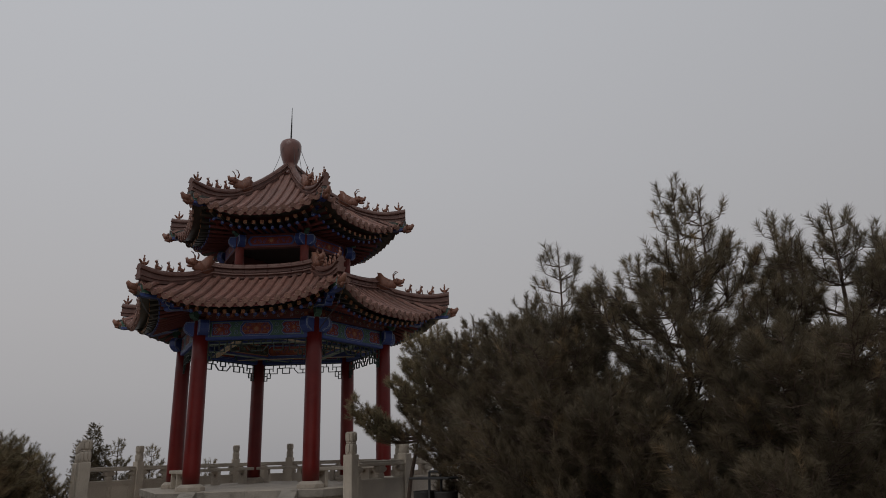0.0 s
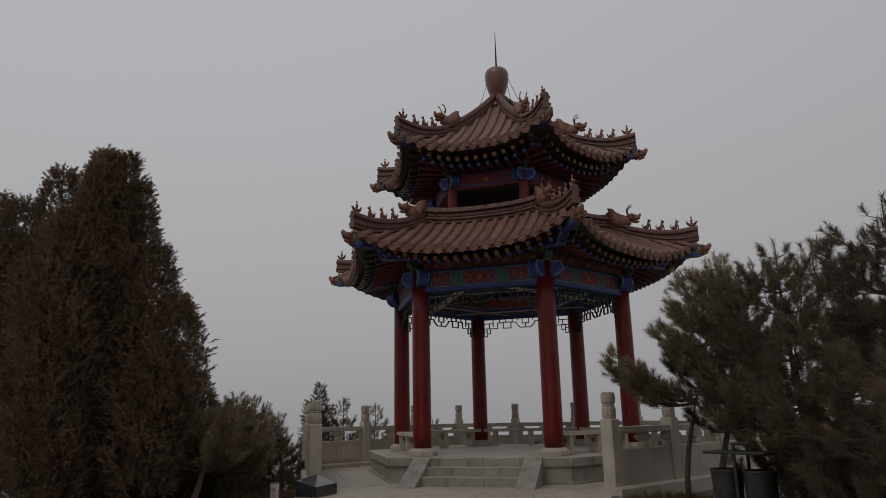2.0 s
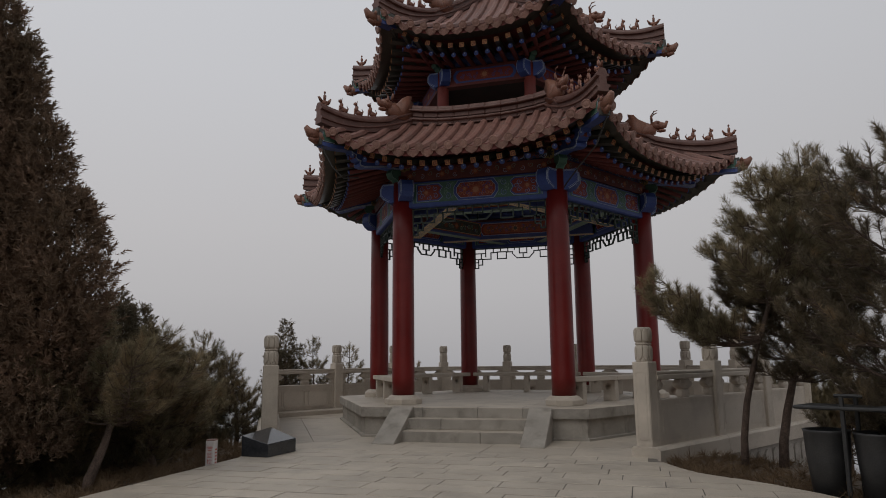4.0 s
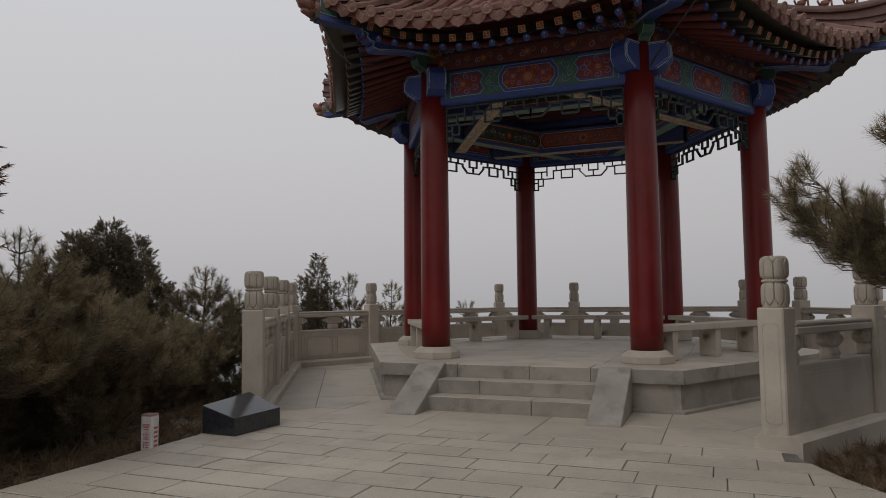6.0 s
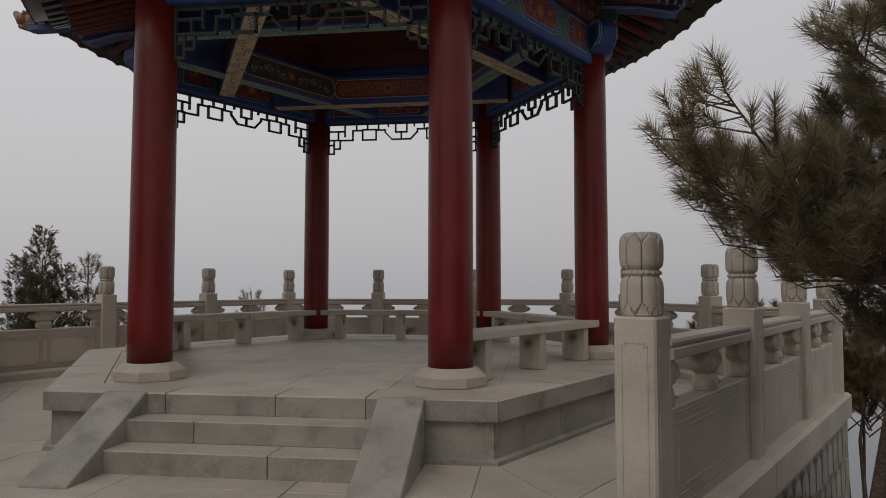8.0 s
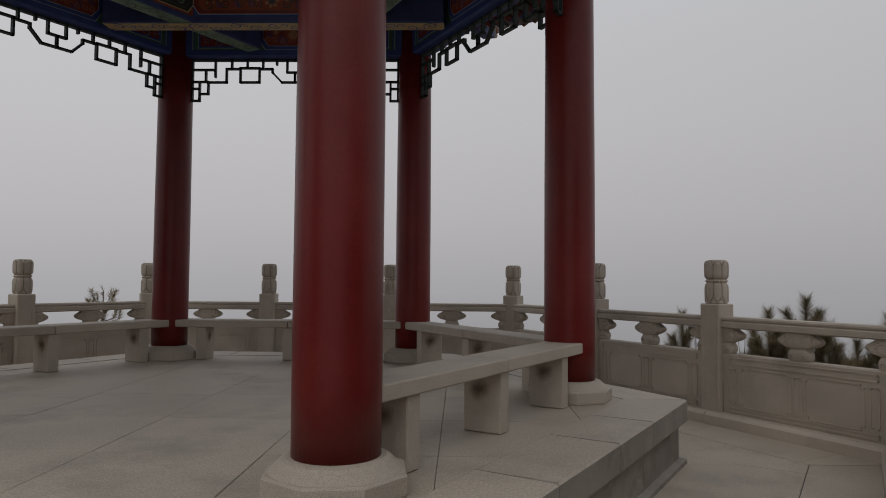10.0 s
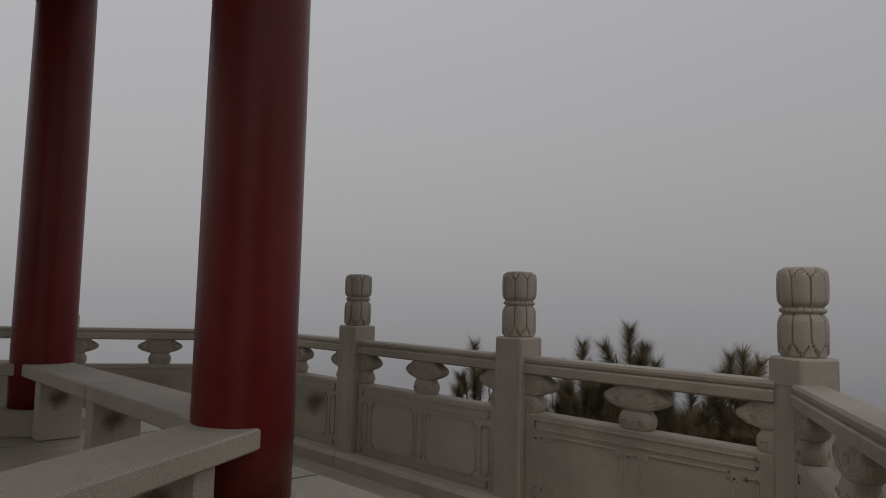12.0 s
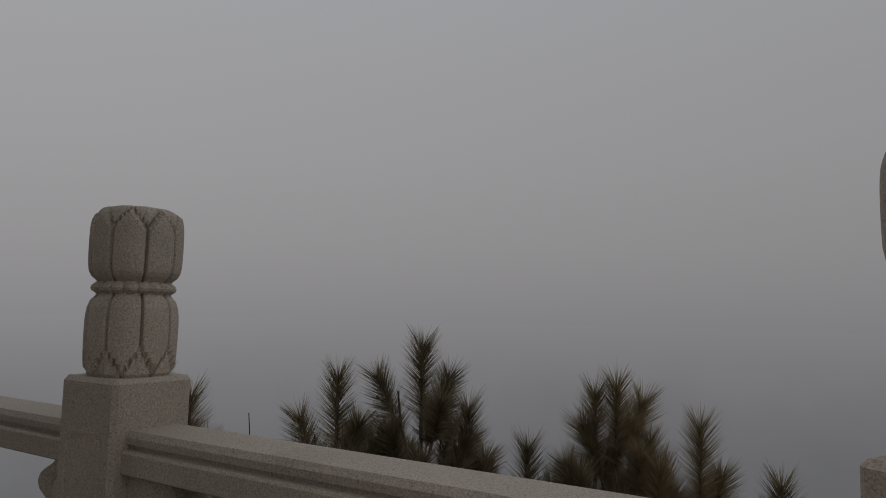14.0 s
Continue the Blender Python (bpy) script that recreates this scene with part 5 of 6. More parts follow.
# upper tier: short columns, beams and an added dark board for the unlit inside
bm = bmesh.new()
lathe(bm, [(0.115, 0.0), (0.11, 1.35)], 20)
UP_COL = finish(bm, "upper_column", RED_DULL, smooth=True)
R_UP = 1.72
bm = bmesh.new()
box(bm, -R_UP / 2, -0.09, 6.47, R_UP / 2, 0.09, 6.84)
UP_BEAM = finish(bm, "upper_beam", DARKRED)
bm = bmesh.new()
plate(bm, octagon(0, 6.655, 0.62, 0.13, 0.06), -0.09, 0)
plate(bm, octagon(0, 6.655, 0.56, 0.10, 0.06), -0.092, 1)
flower(bm, 0, 6.655, 0.09, -0.094, (2, 3))
for s in (-1, 1):
    scroll_field(bm, s * 0.12, s * 0.5, 6.655, 0.1, -0.094, 0, 3)
UP_PAINT = finish(bm, "painted_panel", [BLUE, PANELRED, ORANGE, SALMON])
bm = bmesh.new()
tube(bm, [(-R_UP / 2 - 0.1, 0, 6.98), (R_UP / 2 + 0.1, 0, 6.98)], 0.1, 14)
UP_PURLIN = finish(bm, "purlin", BLUE_DARK, smooth=True)
for k in range(6):
    a = 60 * k + 30
    part("upper_column", UP_COL, None, pavilion, at=Matrix.Translation(corner(R_UP, 60 * k, 5.6)))
    at = Matrix.Translation(corner(R_UP * APO, a)) @ turn(a + 90)
    ub = part("upper_beam", UP_BEAM, None, pavilion, "dark red painted beam", at=at)
    part("painted_panel", UP_PAINT, None, ub)
    part("purlin", UP_PURLIN, None, pavilion, at=at)
    base = Matrix.Translation(corner(R_UP, 60 * k))
    for yaw in (60 * k + 60, 60 * k - 60):
        be = part("beam_end", BEAM_END, None, pavilion, at=base @ turn(yaw) @ Matrix.Translation((0.08, 0, 6.5 - 4.02 * 0.85)) @ Matrix.Diagonal((0.8, 0.75, 0.85, 1)))
        part("pale_outline", BEAM_END_LINE, None, be)
    part("scroll_bracket", BRACKET, None, pavilion, at=base @ turn(60 * k) @ Matrix.Translation((0, 0, 6.8 - 4.36 * 0.8)) @ Matrix.Diagonal((0.8, 0.8, 0.8, 1)))
# added sheet that closes the open tier, near-black in place of shade
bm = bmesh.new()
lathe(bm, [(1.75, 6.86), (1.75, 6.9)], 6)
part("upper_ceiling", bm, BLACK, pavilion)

# finial, spike and its stay cables
bm = bmesh.new()
lathe(bm, [(0.30, 9.10), (0.28, 9.2), (0.20, 9.27), (0.18, 9.32), (0.20, 9.36), (0.17, 9.4), (0.165, 9.44), (0.20, 9.52), (0.255, 9.68), (0.30, 9.86), (0.318, 10.02), (0.315, 10.12), (0.28, 10.21), (0.2, 10.27), (0.06, 10.29)], 32)
fin = part("finial", bm, GLAZE, pavilion, "brown glazed jar-shaped finial", smooth=True)
bm = bmesh.new()
tube(bm, [(0, 0, 10.28), (0, 0, 10.8), (0, 0, 11.39)], [0.028, 0.02, 0.006], 8)
part("spike", bm, IRON, fin, "thin dark lightning spike")
for a, r1 in ((240, 1.15), (300, 1.1), (330, 0.8), (0, 1.2)):
    bm = bmesh.new()
    p0 = corner(0.31, a, 9.95)
    p1 = corner(r1, a, UPPER.hip(r1) + 0.3) if a % 60 == 0 else corner(r1, a, UPPER.z(0, r1) + 0.05)
    tube(bm, [p0.lerp(p1, t) - Vector((0, 0, 0.35 * math.sin(math.pi * t))) for t in [i / 10 for i in range(11)]], 0.007, 4)
    part("stay_cable", bm, CABLE, fin, "thin dark cable")
# lightning lead that hangs from the corners
for k, pts in ((4, [(4.62, 4.85), (4.5, 4.62), (4.33, 4.38), (4.1, 4.24), (3.8, 4.3)]), (5, [(4.66, 4.8), (4.2, 4.4), (3.6, 4.25), (3.1, 4.1), (2.98, 4.05)])):
    bm = bmesh.new()
    tube(bm, [(r, 0.05, z) for r, z in pts], 0.012, 5)
    part("lightning_lead", bm, CABLE, lower, "dark grounding cable", at=turn(60 * k))

# ---- trees ----
def needle_cloud(base, axis, rng, count, shoot, length, width, spread):
    """Needles round short shoots: one slim triangle each. Returns an array of corners."""
    n = len(base)
    t = rng.random((n, count, 1)) ** 0.8
    v = rng.normal(size=(n, count, 3))
    ax = axis[:, None, :]
    v -= ax * (v * ax).sum(-1, keepdims=True)
    v /= np.linalg.norm(v, axis=-1, keepdims=True) + 1e-9
    root = base[:, None, :] + ax * t * shoot[:, None, None]
    d = ax * (0.55 + 0.5 * t) + v * spread * (1.1 - 0.45 * t)
    d /= np.linalg.norm(d, axis=-1, keepdims=True)
    L = length * (0.75 + 0.5 * rng.random((n, count, 1)))
    side = np.cross(d, rng.normal(size=d.shape))
    side /= np.linalg.norm(side, axis=-1, keepdims=True) + 1e-9
    tri = np.stack([root - side * width, root + side * width, root + d * L + np.array([0, 0, -0.012])], axis=2)
    return tri.reshape(-1, 3)


def cloud_mesh(name, tri, mats, index=None):
    me = bpy.data.meshes.new(name)
    n = len(tri) // 3
    me.vertices.add(len(tri))
    me.vertices.foreach_set("co", tri.astype(np.float32).ravel())
    me.loops.add(len(tri))
    me.loops.foreach_set("vertex_index", np.arange(len(tri), dtype=np.int32))
    me.polygons.add(n)
    me.polygons.foreach_set("loop_start", np.arange(0, len(tri), 3, dtype=np.int32))
    for m in mats:
        me.materials.append(m)
    if index is not None:
        me.polygons.foreach_set("material_index", index.astype(np.int32))
    me.update(calc_edges=True)
    return me


def unit(v):
    return v / (np.linalg.norm(v) + 1e-9)


def pine(x, y, top, radius, seed, label, start=0.2, lean=(0.0, 0.0), mat=None, tufts=520, needles=72, trunk=0.06, reach=(), whorls=8, length=0.095, width=0.0026, lead=0.3, leaders=(), dryness=0.05, group="pines"):
    """A pine: leaning trunk, whorls of rising limbs, twigs that end in bottle-brush shoots, upright leaders above a rounded crown."""
    rng = np.random.default_rng(seed)
    z0 = ground_z(x, y) - 0.05
    H = top - z0 - lead
    ob = thing("pine_tree", label, "tree", group, at=pose(x, y, z0))
    tr = []
    for i in range(9):
        q = i / 8
        tr.append(np.array([lean[0] * q ** 1.6 + 0.05 * math.sin(5 * q + seed) * min(1, 3 * q), lean[1] * q ** 1.6 + 0.05 * math.cos(4 * q + seed) * min(1, 3 * q), H * q * 0.94]))
    bm = bmesh.new()
    tube(bm, [tuple(p) for p in tr], [trunk * (1.15 - 0.95 * i / 8) for i in range(9)], 8)
    part("trunk", bm, BARK, ob, smooth=True)

    def at(q):
        f = q * 8
        i = min(7, int(f))
        return tr[i] + (tr[i + 1] - tr[i]) * (f - i)
    limbs = []
    for wq in range(whorls):
        u = (wq + 0.3) / whorls
        q = start + (0.98 - start) * u
        prof = (1 - u ** 2.2) ** 0.65 * (0.7 + 0.3 * min(1, u / 0.2))
        for j in range(5):
            a = 2 * math.pi * (j + rng.random() * 0.8) / 5 + wq * 1.3
            limbs.append((at(q), a, max(0.18, radius * prof * rng.uniform(0.6, 1.15)), rng.uniform(0.1, 0.5) + 0.45 * u))
    for a, q, L, up in reach:
        limbs.append((at(q), radians(a), L, up))
    bm = bmesh.new()
    bases, axes, shoot = [], [], []
    total = sum(l[2] for l in limbs)

    def brush(c, d, s):
        bases.append(c)
        axes.append(unit(d))
        shoot.append(s)
    for p, a, L, up in limbs:
        d = np.array([math.cos(a), math.sin(a), 0.0])
        side = np.array([-d[1], d[0], 0.0])
        pts, n = [], 6
        bend = rng.normal() * 0.12
        for i in range(n + 1):
            q = i / n
            pts.append(p + d * L * q + side * bend * L * q * q + np.array([0, 0, L * (up * 0.6 * q + 0.3 * q * q - 0.12 * math.sin(math.pi * q))]) + rng.normal(size=3) * 0.025 * L * q)
        tube(bm, [tuple(v) for v in pts], [max(0.004, 0.02 * L ** 0.6 * (1 - 0.85 * i / n)) for i in range(n + 1)], 5)
        for i in range(max(5, int(1.75 * tufts * L / total))):
            q = rng.uniform(0.12, 1.0) ** 0.75
            f = q * n
            k = min(n - 1, int(f))
            c = pts[k] + (pts[k + 1] - pts[k]) * (f - k)
            s = (0.10 + 0.30 * L * (1.2 - q)) * rng.uniform(0.5, 1.1)
            sg = 1 if i % 2 else -1
            td = unit(d * rng.uniform(0.3, 0.9) + side * sg * rng.uniform(0.3, 1.0) + np.array([0, 0, rng.uniform(-0.1, 0.7)]))
            tip = c + td * s
            bd = unit(td * rng.uniform(0.4, 0.9) + np.array([0, 0, rng.uniform(0.25, 0.9)]))
            bl = rng.uniform(0.09, 0.2)
            tube(bm, [tuple(c), tuple(tip), tuple(tip + bd * bl)], [0.005, 0.0045, 0.002], 3)
            brush(tip - td * 0.05, bd, bl)
        brush(pts[-1], d * 0.5 + np.array([0, 0, 1.0]), rng.uniform(0.14, 0.24))
    # leaders: an upright shoot with a few candles in whorls round it
    for lx, ly, lz, ll in ((float(tr[-1][0]), float(tr[-1][1]), top - z0, max(lead, 0.25)),) + tuple((v[0] - x, v[1] - y, v[2] - z0, v[3]) for v in leaders):
        tube(bm, [(lx, ly, lz - ll - 0.4), (lx, ly, lz - 0.1)], [0.014, 0.005], 5)
        brush(np.array([lx, ly, lz - 0.34]), np.array([rng.normal() * 0.05, rng.normal() * 0.05, 1.0]), 0.28)
        z = lz - 0.32
        while z > lz - ll - 0.35:
            for j in range(6):
                a = rng.random() * 6.283
                s = 0.06 + 0.3 * (lz - z) * rng.uniform(0.5, 1.0)
                c = np.array([lx, ly, z])
                tip = c + np.array([math.cos(a) * s, math.sin(a) * s, 0.35 * s])
                bd = np.array([0.35 * math.cos(a), 0.35 * math.sin(a), 1.0])
                tube(bm, [tuple(c), tuple(tip), tuple(tip + bd * 0.12)], [0.006, 0.005, 0.002], 3)
                brush(tip, bd, rng.uniform(0.1, 0.2))
            z -= 0.15
    part("branchwork", bm, BARK, ob)
    bases, axes = np.array(bases), np.array(axes)
    tri = needle_cloud(bases, axes, rng, needles, np.array(shoot), length, width, 0.95)
    dry = (np.repeat(rng.random(len(bases)) < dryness, needles)).astype(np.int32)
    part("crown", cloud_mesh("crown", tri, [mat or NEEDLE, NEEDLE_DRY], dry), None, ob, "bottle-brush shoots of dull green needles")
    return ob


def juniper(x, y, top, radius, seed, label, sprays=9000, mat=None, lobes=9, group="junipers", foot=0.1, more=()):
    """A columnar juniper: a cluster of pointed upright lobes made of small sprays, with gaps between."""
    rng = np.random.default_rng(seed)
    z0 = ground_z(x, y) - 0.05
    H = top - z0
    ob = thing("juniper_tree", label, "tree", group, at=pose(x, y, z0))
    bm = bmesh.new()
    tube(bm, [(0, 0, 0), (0.05, 0.03, H * 0.4), (0, 0, H * 0.85)], [0.13, 0.09, 0.02], 8)
    part("trunk", bm, BARK, ob, smooth=True)
    bases, axes = [], []
    parts_ = []
    bm = bmesh.new()
    for i in range(lobes):
        a = 2 * math.pi * i / lobes + rng.uniform(-0.3, 0.3)
        r = radius * (rng.uniform(0.3, 0.62) if i else 0.0)
        z1 = foot * H * rng.uniform(0.2, 1.0)
        zt = H * (1.0 if i == 0 else rng.uniform(0.74, 0.99))
        parts_.append((r * math.cos(a), r * math.sin(a), z1, zt, radius * rng.uniform(0.42, 0.62)))
        tube(bm, [(0, 0, z1), (r * math.cos(a) * 0.8, r * math.sin(a) * 0.8, z1 + 0.3 * (zt - z1)), (r * math.cos(a), r * math.sin(a), z1 + 0.9 * (zt - z1))], [0.05, 0.035, 0.008], 5)
    for wx, wy, wz1, wzt, wr in more:
        parts_.append((wx - x, wy - y, max(0.1, wz1 - z0), wzt - z0, wr))
        tube(bm, [(0, 0, max(0.1, wz1 - z0)), ((wx - x) * 0.7, (wy - y) * 0.7, (wz1 + wzt) / 2 - z0 - 0.3), (wx - x, wy - y, wzt - z0 - 0.2)], [0.05, 0.035, 0.008], 5)
    part("branchwork", bm, BARK, ob)
    for cx, cy, z1, zt, rr in parts_:
        per = int(sprays / lobes * (0.5 + 0.9 * min(1.0, rr * (zt - z1) / (0.52 * radius * H))))
        q = rng.random(per) ** 0.9
        prof = np.minimum(1.0, (1.02 - q) * 2.4) ** 0.6 * (0.7 + 0.3 * np.minimum(1.0, q * 4))
        th = rng.random(per) * 2 * np.pi
        rad = rr * prof * (0.55 + 0.5 * rng.random(per) ** 0.5) * (1 + 0.22 * np.sin(th * 5 + q * 17))
        bx, by = cx + rad * np.cos(th), cy + rad * np.sin(th)
        bases.append(np.stack([bx, by, z1 + (zt - z1) * q], 1))
        ax = np.stack([np.cos(th) * 0.7, np.sin(th) * 0.7, np.full(per, 0.9)], 1) + rng.normal(size=(per, 3)) * 0.35
        axes.append(ax / np.linalg.norm(ax, axis=1, keepdims=True))
    bases, axes = np.concatenate(bases), np.concatenate(axes)
    tri = needle_cloud(bases, axes, rng, 15, rng.uniform(0.08, 0.2, len(bases)), 0.06, 0.008, 0.75)
    part("crown", cloud_mesh("crown", tri, [mat or CYPRESS]), None, ob, "dark brownish green scale foliage")
    return ob


dense = "dense dull green pine with upright leaders beside the path"
pine(3.77, -4.52, 3.66, 0.76, 11, "slender pine with a bare trunk beside the balustrade", start=0.58, lean=(0.72, -0.9), tufts=560, trunk=0.042, whorls=7, needles=120, width=0.0018, length=0.105, lead=0.2, leaders=((4.15, -5.3, 3.5, 0.25),),
     reach=((196, 0.46, 1.35, 0.3), (190, 0.46, 1.2, 0.15), (204, 0.47, 1.2, 0.45), (182, 0.48, 0.95, 0.4), (208, 0.5, 0.9, 0.2), (155, 0.46, 0.7, 0.2)))
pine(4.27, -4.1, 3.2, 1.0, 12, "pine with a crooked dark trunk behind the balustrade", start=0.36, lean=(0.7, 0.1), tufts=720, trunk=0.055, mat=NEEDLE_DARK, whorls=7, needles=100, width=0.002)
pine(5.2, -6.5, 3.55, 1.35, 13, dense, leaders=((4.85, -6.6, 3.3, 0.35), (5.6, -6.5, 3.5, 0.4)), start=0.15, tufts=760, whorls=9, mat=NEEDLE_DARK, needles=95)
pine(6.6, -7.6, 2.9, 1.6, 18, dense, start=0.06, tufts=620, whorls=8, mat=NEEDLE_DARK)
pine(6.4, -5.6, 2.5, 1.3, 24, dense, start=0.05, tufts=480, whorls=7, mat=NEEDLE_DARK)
# near pines kept on the darker needles, shade carried by the colour
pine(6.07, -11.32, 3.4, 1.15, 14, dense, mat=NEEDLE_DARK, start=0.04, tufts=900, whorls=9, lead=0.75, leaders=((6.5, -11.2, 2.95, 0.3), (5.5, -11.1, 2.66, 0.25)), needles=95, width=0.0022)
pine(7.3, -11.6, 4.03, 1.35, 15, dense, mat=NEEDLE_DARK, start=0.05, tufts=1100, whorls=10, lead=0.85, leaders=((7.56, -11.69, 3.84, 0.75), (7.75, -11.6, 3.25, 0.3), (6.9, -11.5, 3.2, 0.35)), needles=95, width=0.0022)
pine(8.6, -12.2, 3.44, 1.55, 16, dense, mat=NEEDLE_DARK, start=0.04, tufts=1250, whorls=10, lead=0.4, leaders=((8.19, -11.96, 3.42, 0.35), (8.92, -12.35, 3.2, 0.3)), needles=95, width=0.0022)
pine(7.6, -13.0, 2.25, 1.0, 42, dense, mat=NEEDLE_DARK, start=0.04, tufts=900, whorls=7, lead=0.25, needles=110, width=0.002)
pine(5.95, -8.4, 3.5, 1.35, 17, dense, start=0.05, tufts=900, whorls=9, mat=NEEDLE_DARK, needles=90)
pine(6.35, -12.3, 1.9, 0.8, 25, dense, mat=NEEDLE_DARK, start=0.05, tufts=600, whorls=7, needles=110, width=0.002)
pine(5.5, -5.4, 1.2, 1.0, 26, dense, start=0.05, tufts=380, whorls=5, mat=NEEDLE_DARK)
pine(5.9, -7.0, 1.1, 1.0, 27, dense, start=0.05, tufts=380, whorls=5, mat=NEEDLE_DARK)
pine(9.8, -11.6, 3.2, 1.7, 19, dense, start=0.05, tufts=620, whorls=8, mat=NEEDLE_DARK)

juniper(-4.85, -8.0, 5.55, 0.8, 21, "tall dark brownish green juniper with a broad foot", sprays=24000, lobes=11,
        more=((-4.48, -7.9, 0.4, 5.48, 0.38), (-4.25, -7.85, 0.3, 5.0, 0.45), (-3.85, -7.8, 0.5, 3.9, 0.46), (-3.4, -7.8, 1.3, 3.05, 0.4), (-3.7, -7.9, 0.2, 2.3, 0.5), (-5.6, -8.1, 0.4, 5.3, 0.55), (-6.2, -8.2, 0.2, 4.8, 0.75),
              (-6.9, -8.2, 0.2, 5.0, 0.7), (-4.8, -8.6, 0.2, 4.4, 0.65), (-5.3, -7.6, 0.2, 4.7, 0.6), (-5.95, -7.7, 0.2, 4.4, 0.7), (-6.6, -7.8, 0.2, 4.3, 0.7)))
juniper(-7.6, -8.3, 5.75, 1.35, 23, "tall dark columnar juniper with a pointed top", sprays=27000, lobes=11)
left_pine = "bushy dull green pine below the terrace edge"
pine(-3.12, -7.62, 1.55, 0.95, 31, "spreading brownish green pine with a leaning trunk", start=0.5, lean=(-0.15, 0.95), tufts=620, trunk=0.055, whorls=6, dryness=0.2, lead=0.25, needles=95, width=0.0022)
pine(-3.5, -6.03, 1.25, 0.85, 41, "brownish low pine with a leaning bare trunk", start=0.5, lean=(-0.45, 0.1), tufts=460, whorls=5, trunk=0.045, dryness=0.25, needles=95, width=0.002)
pine(-4.9, -5.6, 1.55, 1.25, 44, left_pine, start=0.15, lean=(-0.3, 0.4), tufts=800, whorls=7, dryness=0.12, leaders=((-4.5, -6.1, 2.1, 0.45),))
pine(-5.0, -7.0, 0.75, 1.0, 46, left_pine, start=0.05, tufts=460, whorls=5, dryness=0.12)
pine(-4.55, -6.35, 0.5, 0.75, 47, left_pine, start=0.03, tufts=400, whorls=4, dryness=0.12)
pine(-5.1, -3.9, 0.95, 0.95, 32, left_pine, start=0.15, tufts=460, whorls=6, dryness=0.1)
pine(-3.9, -5.9, 0.9, 0.7, 45, left_pine, start=0.1, tufts=360, whorls=5)
pine(-6.3, -6.0, 1.5, 1.3, 38, left_pine, start=0.1, tufts=620, whorls=7)
juniper(-7.9, -1.9, 2.65, 0.95, 33, "conical dark juniper below the terrace", sprays=11000, mat=NEEDLE_DARK,
        more=((-7.2, -1.9, -1.5, 1.95, 0.6), (-8.5, -2.0, -1.5, 2.1, 0.7), (-7.0, -1.6, -1.5, 1.5, 0.65)))
pine(-5.95, -1.75, 1.93, 0.95, 34, left_pine, start=0.2, tufts=520, whorls=8, lead=0.35, leaders=((-5.35, -1.5, 1.5, 0.3),))
pine(-5.75, -2.6, 1.15, 0.95, 35, left_pine, start=0.12, tufts=460, whorls=7)
pine(-5.25, -1.5, 1.2, 0.55, 43, left_pine, start=0.1, tufts=300, whorls=7)
juniper(-6.55, 2.85, 2.25, 0.62, 36, "small conical dark juniper behind the balustrade", sprays=4500, mat=NEEDLE_DARK, lobes=6)
pine(-5.9, 3.3, 1.95, 0.7, 37, "young pine behind the balustrade", start=0.3, tufts=240, whorls=6, width=0.004, needles=50)
pine(-5.3, 4.2, 1.78, 0.75, 39, "young pine behind the balustrade", start=0.3, tufts=240, whorls=6, width=0.004, needles=50)
pine(-3.95, 5.7, 1.28, 0.45, 40, "young pine behind the balustrade", start=0.4, tufts=110, whorls=5, width=0.004, needles=50)


def young_pine(x, y, top, spread, seed, candles, label, mat=None):
    """A young pine: a stem and side twigs, each ending in an upright brush of needles."""
    rng = np.random.default_rng(seed)
    z0 = ground_z(x, y) - 0.05
    H = top - z0
    ob = thing("pine_tree", label, "tree", "young pines", at=pose(x, y, z0))
    bm = bmesh.new()
    sway = rng.normal(size=2) * 0.12
    tube(bm, [(0, 0, 0), (sway[0] * 0.6, sway[1] * 0.6, H * 0.3), (sway[0], sway[1], H * 0.55), (0.01, 0.01, H * 0.8), (0, 0, H - 0.12)], [0.03, 0.023, 0.017, 0.011, 0.007], 6)
    part("trunk", bm, BARK, ob, smooth=True)
    bm = bmesh.new()
    bases, axes, shoot = [np.array([0, 0, H - 0.4])], [np.array([0, 0, 1.0])], [0.34]
    for i in range(candles):
        q = (i + 0.5) / candles
        a = i * 2.4 + rng.uniform(-0.3, 0.3)
        r = spread * (0.25 + 0.75 * q) * rng.uniform(0.7, 1.1)
        z = H - 0.33 - 0.85 * q - rng.uniform(0, 0.1)
        tip = np.array([r * math.cos(a), r * math.sin(a), z])
        tube(bm, [(0, 0, z - 0.22 * (0.4 + q)), tuple(tip * np.array([0.6, 0.6, 1]) - np.array([0, 0, 0.12])), tuple(tip), tuple(tip + np.array([0.02 * math.cos(a), 0.02 * math.sin(a), 0.16]))], [0.011, 0.009, 0.007, 0.004], 5)
        bases.append(tip - np.array([0, 0, 0.03]))
        axes.append(unit(np.array([0.35 * math.cos(a), 0.35 * math.sin(a), 1.0]) + rng.normal(size=3) * 0.08))
        shoot.append(rng.uniform(0.15, 0.27))
    part("branchwork", bm, BARK, ob)
    tri = needle_cloud(np.array(bases), np.array(axes), rng, 640, np.array(shoot), 0.14, 0.0018, 0.95)
    part("crown", cloud_mesh("crown", tri, [mat or NEEDLE]), None, ob, "upright brushes of green needles")
    return ob


